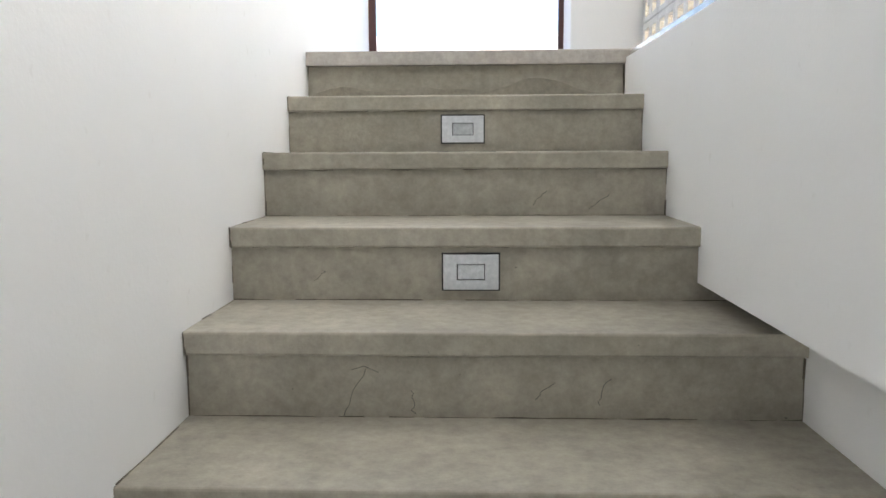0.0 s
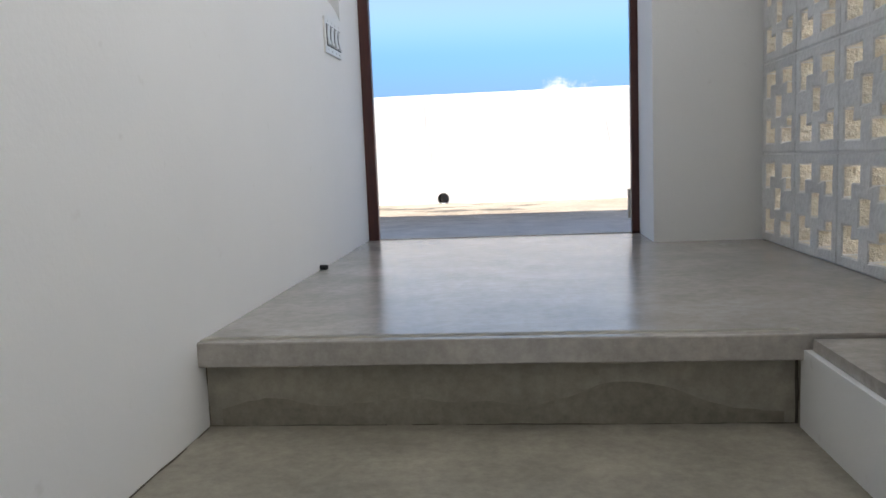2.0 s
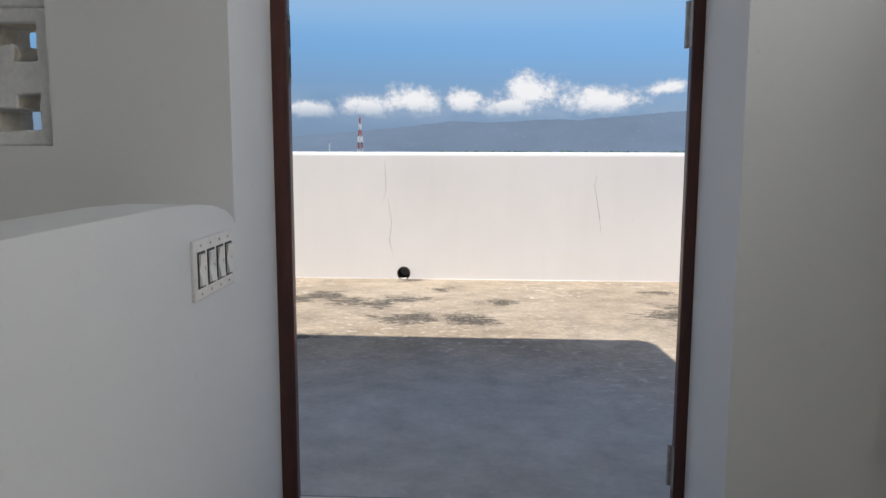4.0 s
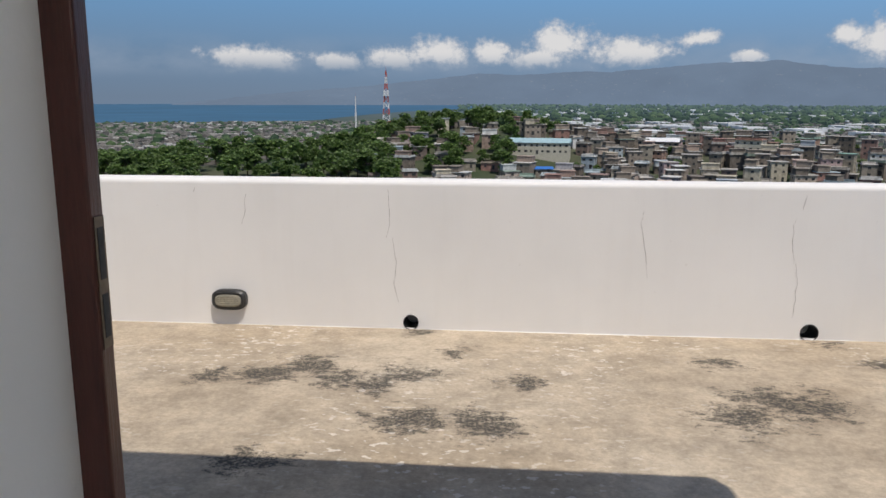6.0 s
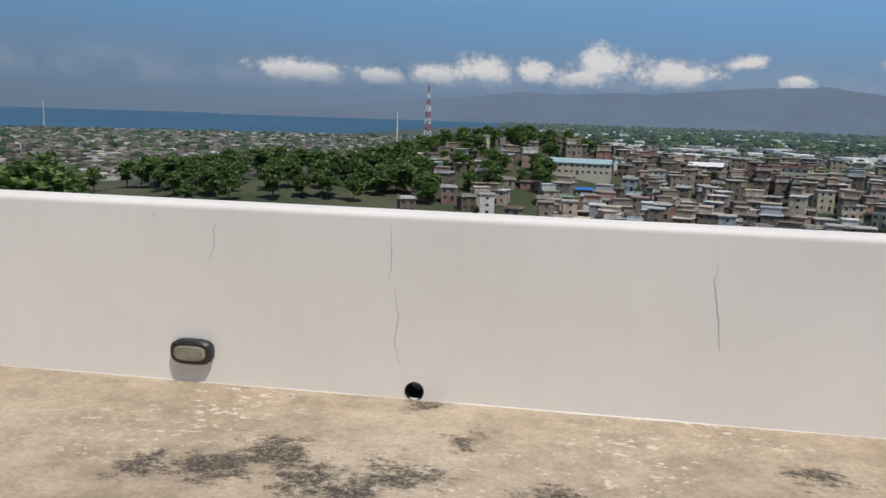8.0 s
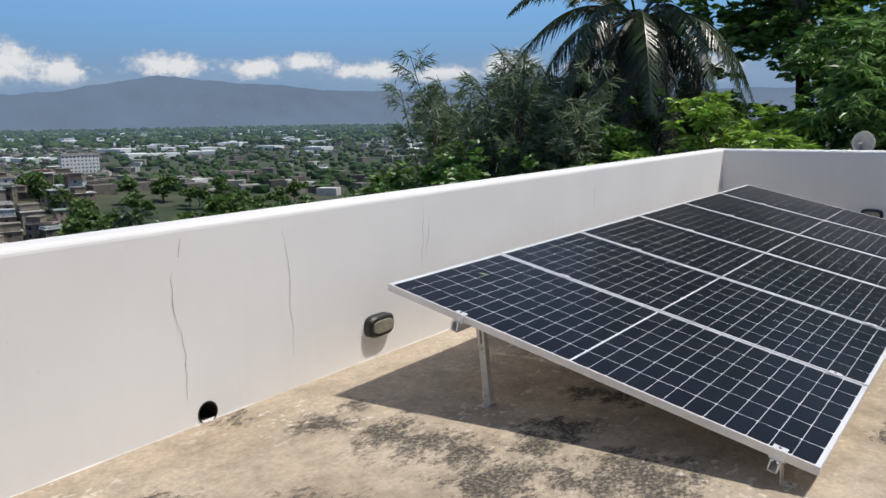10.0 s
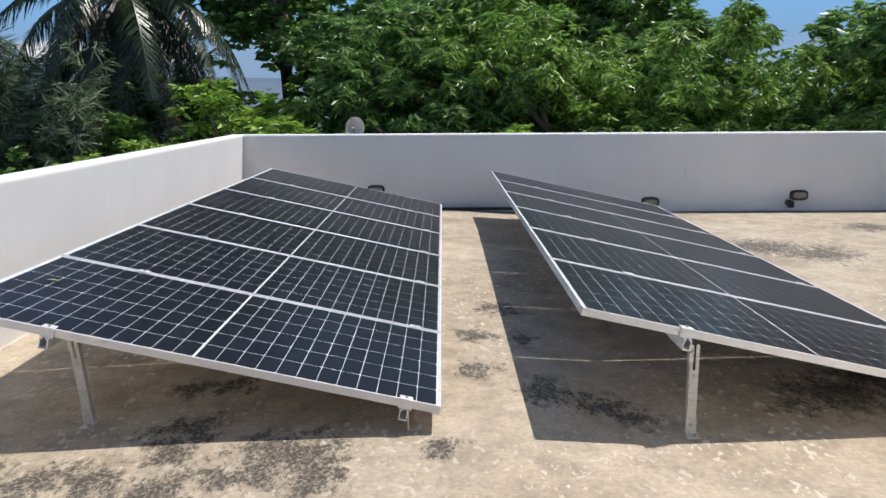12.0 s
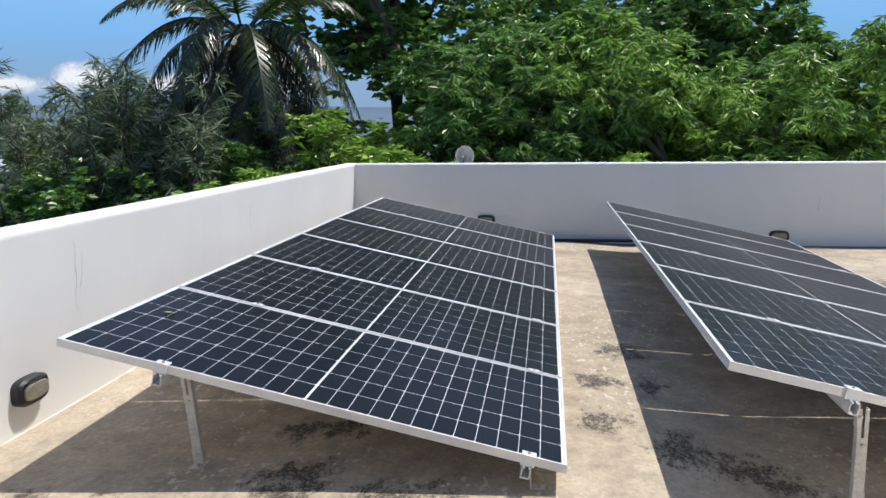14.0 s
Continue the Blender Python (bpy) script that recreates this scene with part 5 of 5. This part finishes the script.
# satellite dish behind the east parapet
dish = empty("satellite_dish", (13.62, 8.12, 0.93), "pale grey satellite dish above the parapet", "satellite dish")
bm = bmesh.new()
rings_ = []
for k in range(6):
    r = 0.17 * k / 5
    rings_.append([bm.verts.new((-1.1 * r * r + 0.1, r * math.cos(a * math.pi / 10), r * 1.08 * math.sin(a * math.pi / 10))) for a in range(20)] if k else [bm.verts.new((0.1, 0, 0))])
for a in range(20):
    bm.faces.new((rings_[0][0], rings_[1][a], rings_[1][(a + 1) % 20]))
    for k in range(1, 5):
        bm.faces.new((rings_[k][a], rings_[k + 1][a], rings_[k + 1][(a + 1) % 20], rings_[k][(a + 1) % 20]))
bmesh.ops.solidify(bm, geom=bm.faces[:], thickness=0.008)
part("reflector", bm, MAT["dish"], dish, smooth=True)
part("arm", rod(bmesh.new(), (0.08, 0, -0.16), (-0.18, 0, -0.03), 0.008), MAT["steel"], dish)
part("receiver", rod(bmesh.new(), (-0.17, 0, -0.03), (-0.22, 0, 0.0), 0.02), MAT["dish"], dish)
part("mast", rod(bmesh.new(), (0.13, 0, 0.0), (0.13, 0, -8.3), 0.03), MAT["leg_steel"], dish)


# ---- the town below ----
def in_air(name, stops, leafy=False):
    """Far surfaces: a colour of its own for each piece, and the bright air in front of it as a glow growing with
    distance.
    """
    m, nt, b = material(name, 0.9)
    geo = nt.nodes.new("ShaderNodeNewGeometry")
    c = ramp(nt, geo.outputs["Random Per Island"], *stops)
    v = coords(nt)
    c = mix(nt, 0.4, c, gray(nt, noise_at(nt, v, 0.35, 4, 0.7), 0.25, 0.75), "OVERLAY")
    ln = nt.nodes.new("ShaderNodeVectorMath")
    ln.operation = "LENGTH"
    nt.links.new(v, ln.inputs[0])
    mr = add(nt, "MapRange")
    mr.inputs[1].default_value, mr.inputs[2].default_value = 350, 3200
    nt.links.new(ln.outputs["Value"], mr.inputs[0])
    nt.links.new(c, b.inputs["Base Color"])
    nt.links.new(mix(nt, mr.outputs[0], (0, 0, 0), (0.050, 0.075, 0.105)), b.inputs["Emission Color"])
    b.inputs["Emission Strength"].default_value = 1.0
    b.inputs["Specular IOR Level"].default_value = 0.2
    return m


def by_object(name, stops, rough=0.9):
    m, nt, b = material(name, rough)
    info = nt.nodes.new("ShaderNodeObjectInfo")
    c = ramp(nt, info.outputs["Random"], *stops)
    v = coords(nt)
    c = mix(nt, 0.55, c, gray(nt, noise_at(nt, v, 0.5, 6, 0.7), 0.25, 0.75), "OVERLAY")
    nt.links.new(c, b.inputs["Base Color"])
    return m


MAT["house"] = by_object("bare block and faded paint", ((0, (0.26, 0.22, 0.18)), (0.25, (0.13, 0.11, 0.09)), (0.45, (0.30, 0.26, 0.21)), (0.58, (0.30, 0.17, 0.14)), (0.68, (0.16, 0.14, 0.12)), (0.8, (0.52, 0.47, 0.36)), (0.88, (0.42, 0.30, 0.28)), (0.94, (0.30, 0.36, 0.40)), (1, (0.66, 0.64, 0.60))))
MAT["slab"] = by_object("weathered roof slab", ((0, (0.30, 0.28, 0.25)), (0.55, (0.40, 0.38, 0.35)), (0.72, (0.55, 0.54, 0.52)), (0.84, (0.30, 0.36, 0.38)), (0.92, (0.26, 0.15, 0.11)), (1, (0.20, 0.33, 0.28))))
MAT["opening"] = mottled("dark opening", (0.02, 0.02, 0.022), (0.05, 0.05, 0.05), 1, 8, 0.6)
MAT["blue_roof"] = mottled("faded blue sheet roof", (0.26, 0.40, 0.44), (0.34, 0.48, 0.51), 0.3, 3, 0.6)
MAT["cream"] = mottled("cream wall paint", (0.46, 0.43, 0.34), (0.55, 0.52, 0.43), 0.3, 3, 0.9)
MAT["tarp"] = mottled("bright blue tarpaulin", (0.02, 0.12, 0.42), (0.04, 0.18, 0.52), 1, 6, 0.6)
MAT["mast_red"] = mottled("red mast paint", (0.42, 0.07, 0.05), (0.50, 0.10, 0.07), 1, 6, 0.6)
MAT["mast_white"] = mottled("white mast paint", (0.66, 0.66, 0.66), (0.74, 0.74, 0.74), 1, 6, 0.6)


def house(seed, w, d, floors, label, wall_mat=None, roof_mat=None, pitched=False):
    rr_ = random.Random(seed)
    t = empty("house", label=label, category="house", group="houses on the slope")
    h = 2.9 * floors
    wall = part("wall", boxes((-w / 2, w / 2, -d / 2, d / 2, -9, h)), wall_mat or MAT["house"], t)
    bm = bmesh.new()
    if pitched:
        profile(bm, [(-d / 2 - 0.6, h), (d / 2 + 0.6, h), (0, h + 0.16 * d)], "x", -w / 2 - 0.6, w / 2 + 0.6)
    else:
        box(bm, -w / 2 - 0.45, w / 2 + 0.45, -d / 2 - 0.45, d / 2 + 0.45, h, h + 0.22)
        if rr_.random() < 0.7:
            for x0, x1, y0, y1 in ((-w / 2, w / 2, -d / 2, -d / 2 + 0.2), (-w / 2, w / 2, d / 2 - 0.2, d / 2), (-w / 2, -w / 2 + 0.2, -d / 2, d / 2)):
                box(bm, x0, x1, y0, y1, h + 0.22, h + 0.22 + rr_.uniform(0.5, 1.0))
    part("roof", bm, roof_mat or MAT["slab"], t)
    if not pitched and rr_.random() < 0.6:
        a = rr_.uniform(0.35, 0.6)
        part("upper_room", boxes((-w / 2 + 0.3, -w / 2 + 0.3 + a * w, -d / 2 + 0.3, d / 2 - 0.3, h + 0.2, h + 2.7), (-w / 2, -w / 2 + 0.6 + a * w, -d / 2, d / 2, h + 2.7, h + 2.9)), wall_mat or MAT["house"], t)
    for f in range(floors):
        n = max(2, int(w / 2.8))
        for i in range(n):
            x = -w / 2 + w * (i + 0.5) / n + rr_.uniform(-0.25, 0.25)
            ww, z = rr_.choice((0.5, 0.6, 0.8)), 2.9 * f
            z0, z1 = (z + 0.05, z + 2.1) if f == 0 and i == n // 2 else (z + 1.0, z + 2.1)
            part("window", boxes((x - ww, x + ww, -d / 2 - 0.04, -d / 2 + 0.1, z0, z1)), MAT["opening"], wall, "dark opening")
        for s_ in (-1, 1):
            part("window", boxes((s_ * w / 2 - 0.05, s_ * w / 2 + 0.05, -0.7, 0.6, 2.9 * f + 1.0, 2.9 * f + 2.1)), MAT["opening"], wall, "dark opening")
    return t


rr = random.Random(77)
HL = "unpainted concrete-block house with a flat roof on the slope"
kinds = [house(100 + i, w, d, f, HL) for i, (w, d, f) in enumerate(((8, 6.5, 1), (9.5, 7, 2), (6.5, 6, 2), (11, 7, 1), (7, 6, 3), (9, 8, 2), (6, 5, 1)))]
spots = []
tries = 0
while len(spots) < 292 and tries < 12000:
    tries += 1
    az, r = rr.uniform(-11, 29), rr.uniform(300, 510)
    if az > 24 and rr.random() < 0.6:
        continue
    if az < 0 and (r > 440 or rr.random() < 0.6):
        continue
    if -1.5 < az < 4.5 and 370 < r < 440:
        continue
    x, y, _ = polar(az, r)
    if all((x - a) ** 2 + (y - b_) ** 2 > 50 for a, b_, *_ in spots):
        spots.append((x, y, az, r))
for n, (x, y, az, r) in enumerate(spots):
    k = kinds[rr.randrange(len(kinds))] if n >= len(kinds) else kinds[n]
    m = pose(x, y, ground_z(az, r) + rr.uniform(0.0, 1.5), 0, 0, -az + rr.choice((0, 90, -90, 0)) + rr.uniform(-22, 22))
    if n < len(kinds):
        k.matrix_basis = m
    else:
        copy_thing(k, m)
for az, r, turn, args in ((1.8, 405, -8, (200, 32, 13, 2, "long two-storey cream building with a faded blue roof", MAT["cream"], MAT["blue_roof"], True)),
                          (16.3, 430, -30, (201, 13, 11, 3, "three-storey cream house with balconies on the slope", MAT["cream"], None)),
                          (10.5, 445, -12, (202, 17, 12, 2, "pale house with a white roof", None, MAT["mast_white"], True)),
                          (2.2, 370, 5, (203, 8, 6, 1, "small shack under a bright blue tarpaulin", None, MAT["tarp"], True)),
                          (-9.5, 400, 0, (204, 15, 11, 2, "pale two-storey house among the trees", MAT["cream"], None)),
                          (28.5, 700, -20, (205, 28, 16, 6, "tall white office block on the plain", MAT["mast_white"], None))):
    h_ = house(*args)
    x, y, _ = polar(az, r)
    h_.matrix_basis = pose(x, y, ground_z(az, r) + 1.0, 0, 0, turn)

# far roofs, joined
rng = np.random.default_rng(5)


def far_boxes(name, n, r0, r1, az0, az1, size, tall, mat, label):
    az, q = rng.uniform(az0, az1, n), rng.uniform(0, 1, n)
    r = np.sqrt(r0 ** 2 + (r1 ** 2 - r0 ** 2) * q ** 1.5)
    w, d, h = rng.uniform(*size, n), rng.uniform(*size, n), rng.uniform(*tall, n)
    turn = rng.uniform(0, 1.57, n)
    z = np.array([ground_z(a, b_) for a, b_ in zip(az, r)])
    cx, cy = r * np.sin(np.radians(az)), 6 + r * np.cos(np.radians(az))
    base = np.array([(sx, sy, sz) for sz in (0, 1) for sx, sy in ((-1, -1), (1, -1), (1, 1), (-1, 1))], float)
    p = base[None] * np.stack([w / 2, d / 2, h], 1)[:, None]
    p[:, :, 2] += -0.5
    X = p[:, :, 0] * np.cos(turn)[:, None] - p[:, :, 1] * np.sin(turn)[:, None] + cx[:, None]
    Y = p[:, :, 0] * np.sin(turn)[:, None] + p[:, :, 1] * np.cos(turn)[:, None] + cy[:, None]
    V = np.stack([X, Y, p[:, :, 2] + z[:, None]], 2).reshape(-1, 3)
    quad = np.array([(4, 5, 6, 7), (0, 1, 5, 4), (1, 2, 6, 5), (2, 3, 7, 6), (3, 0, 4, 7)])
    F = (np.arange(n)[:, None, None] * 8 + quad[None]).reshape(-1, 4)
    return tagged(raw(name, V, F, mat), label, "buildings", kind="stuff")


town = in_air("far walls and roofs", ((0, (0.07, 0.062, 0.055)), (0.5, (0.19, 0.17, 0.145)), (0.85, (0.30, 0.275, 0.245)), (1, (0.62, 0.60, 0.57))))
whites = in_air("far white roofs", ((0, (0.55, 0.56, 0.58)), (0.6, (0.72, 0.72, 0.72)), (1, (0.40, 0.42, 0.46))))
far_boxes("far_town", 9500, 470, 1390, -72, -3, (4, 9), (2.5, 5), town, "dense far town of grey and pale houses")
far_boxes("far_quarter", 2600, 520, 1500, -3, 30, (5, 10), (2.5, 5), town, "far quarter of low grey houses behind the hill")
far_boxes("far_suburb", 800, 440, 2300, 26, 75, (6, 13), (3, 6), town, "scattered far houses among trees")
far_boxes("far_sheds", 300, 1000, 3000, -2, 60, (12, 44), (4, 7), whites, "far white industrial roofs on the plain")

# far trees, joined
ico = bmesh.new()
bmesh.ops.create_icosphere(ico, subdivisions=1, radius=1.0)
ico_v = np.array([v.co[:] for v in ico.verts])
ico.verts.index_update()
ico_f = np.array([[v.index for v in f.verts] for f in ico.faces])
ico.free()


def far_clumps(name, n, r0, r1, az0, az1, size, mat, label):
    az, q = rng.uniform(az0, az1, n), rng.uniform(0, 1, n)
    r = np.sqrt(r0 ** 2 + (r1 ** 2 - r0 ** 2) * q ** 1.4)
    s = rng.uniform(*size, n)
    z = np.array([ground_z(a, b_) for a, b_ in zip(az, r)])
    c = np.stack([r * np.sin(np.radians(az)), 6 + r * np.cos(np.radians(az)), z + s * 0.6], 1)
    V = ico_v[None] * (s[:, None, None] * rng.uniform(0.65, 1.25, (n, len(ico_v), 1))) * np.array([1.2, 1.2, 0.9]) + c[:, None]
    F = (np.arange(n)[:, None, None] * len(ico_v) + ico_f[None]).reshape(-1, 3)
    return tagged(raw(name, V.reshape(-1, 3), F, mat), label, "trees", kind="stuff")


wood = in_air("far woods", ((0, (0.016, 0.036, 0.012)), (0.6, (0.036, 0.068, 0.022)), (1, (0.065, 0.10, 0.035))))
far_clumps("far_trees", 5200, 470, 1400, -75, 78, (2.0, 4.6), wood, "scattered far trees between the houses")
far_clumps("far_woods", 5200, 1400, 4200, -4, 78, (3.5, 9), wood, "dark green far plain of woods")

# trees on the hill and the near slope
hill = tree("hill_tree", 51, 9.0, 4.2, 3.6, MAT["far_leaf"], 300, 6, 1.0, 0.34, 0.2, 12, "round dark green tree on the hill", "tree", 0.3, "trees on the hill")
hill_b = tree("hill_tree", 52, 10.5, 3.6, 4.4, MAT["far_leaf"], 300, 6, 1.0, 0.34, 0.2, 11, "tall dark green tree on the hill", "tree", 0.3, "trees on the hill")
place(hill, -3, 472)
place(hill_b, -0.5, 475)
rr = random.Random(21)


def scatter(n, az0, az1, r0, r1, s0, s1):
    for _ in range(n):
        copy_at(rr.choice((hill, hill_b)), rr.uniform(az0, az1), rr.uniform(r0, r1), None, rr.uniform(s0, s1), rr.uniform(0, 360))


scatter(36, -10, 3.5, 440, 490, 0.9, 1.4)
scatter(52, -13, 0, 360, 440, 0.9, 1.4)
scatter(94, -29, -9, 330, 430, 1.0, 1.5)
scatter(20, -36, -24, 330, 400, 1.0, 1.4)
scatter(26, 3, 27, 310, 520, 0.45, 0.85)
scatter(38, 25.5, 44, 230, 420, 1.1, 1.7)
scatter(18, 33, 52, 55, 120, 0.5, 0.85)
for az, r, s_ in ((-50.0, 62, 0.78), (-46.5, 66, 0.72), (-43.5, 60, 0.85), (-41.0, 64, 0.92), (-38.6, 58, 0.90), (-36.6, 62, 0.80), (-47.5, 54, 0.66), (-35.0, 72, 0.7)):
    copy_at(hill, az, r, 1.5 - r * math.tan(radians(3.4)) - 9.0 * s_, s_, 40 * r)


# small palms among the houses
def small_palm(az, r, h):
    t = empty("palm_tree", label="small feather palm among the houses", category="palm tree", group="palms in the town")
    part("trunk", rod(bmesh.new(), (0, 0, -1), (0, 0, h), 0.25, 8, 0.16), MAT["bark"], t)
    for i in range(14):
        share("frond", (up_f, mid_f)[i % 2], t, pose(0, 0, h, 0, rr.uniform(-20, 20), 360 * i / 14 + rr.uniform(-9, 9)))
    return place(t, az, r, None, 1.0, 0)


for az, r, h in ((31.5, 90, 5), (37.5, 75, 3.5), (29.5, 110, 5), (-6.0, 450, 11), (-7.5, 452, 10), (19.0, 330, 9)):
    small_palm(az, r, h)


# masts
def lattice(name, az, r, z0, height, half, label, red=True):
    t = empty(name, polar(az, r, z0), label, "radio mast")
    n = 9
    for k in range(n):
        z, z2 = height * k / n, height * (k + 1) / n
        a, b_ = half * (1 - 0.88 * k / n), half * (1 - 0.88 * (k + 1) / n)
        bm = bmesh.new()
        q = ((-1, -1), (1, -1), (1, 1), (-1, 1))
        for i in range(4):
            (sx, sy), (tx, ty) = q[i], q[(i + 1) % 4]
            w_ = 0.13
            rod(bm, (sx * a, sy * a, z), (sx * b_, sy * b_, z2), w_, 4)
            rod(bm, (sx * a, sy * a, z), (tx * b_, ty * b_, z2), w_ * 0.7, 4)
            rod(bm, (tx * a, ty * a, z), (sx * b_, sy * b_, z2), w_ * 0.7, 4)
        part("section", bm, MAT["mast_red"] if red and k % 2 == 0 else MAT["mast_white"], t, "red section" if red and k % 2 == 0 else "white section")
    part("platform", boxes((-half * 0.8, half * 0.8, -half * 0.8, half * 0.8, height * 0.56, height * 0.575)), MAT["mast_white"], t)
    for i in range(4):
        an = 1.57 * i + 0.5
        part("antenna", rod(bmesh.new(), (half * 0.7 * math.cos(an), half * 0.7 * math.sin(an), height * 0.57), (half * 0.7 * math.cos(an), half * 0.7 * math.sin(an), height * 0.66), 0.14, 6), MAT["mast_white"], t)
    part("whip", rod(bmesh.new(), (0, 0, height), (0, 0, height * 1.07), 0.07, 5), MAT["mast_red"], t)
    return t


lattice("radio_tower", -9.25, 455, -16.0, 32, 2.1, "red and white lattice radio tower on the hill")
lattice("radio_mast", -11.45, 480, -26, 27.5, 0.5, "thin pale radio mast", False)
lattice("radio_mast", -34.9, 1400, -44.5, 46, 1.3, "thin white radio mast in the coastal town", False)


# ---- pierced blocks, last ----
block_wall = empty("block_wall", label="wall of pale pierced concrete blocks letting daylight in", category="block wall", kind=S)
for j in range(8):
    for i in range(14):
        y, z = Y_PIER - 0.0 - 0.338 * (i + 0.5), 0.155 + 0.31 * j
        share("block", BLOCK, block_wall, Matrix.Translation((X_BLOCK + 0.075, y, z)) @ Matrix.Diagonal((1, 1.002, 1.0, 1)))
mortar = bmesh.new()
for j in range(9):
    box(mortar, X_BLOCK + 0.006, X_BLOCK + 0.144, -0.037, Y_PIER, 0.31 * j - 0.003, 0.31 * j + 0.003)
for i in range(15):
    y = Y_PIER - 0.338 * i
    box(mortar, X_BLOCK + 0.008, X_BLOCK + 0.142, y - 0.003, y + 0.003, 0, 2.48)
part("mortar", mortar, MAT["block"], block_wall)
block_window = empty("window_1", label="window of pierced concrete blocks open to the sky", category="block window", kind=S)
for j in range(3):
    for i in range(4):
        x, z = WIN[1] - 0.3425 * (i + 0.5), WIN[2] + 0.31 * (j + 0.5)
        share("block", BLOCK, block_window, Matrix.Translation((x, Y_PIER + 0.095, z)) @ pose(0, 0, 0, 0, 0, 90) @ Matrix.Diagonal((1, 1.02, 1.01, 1)))
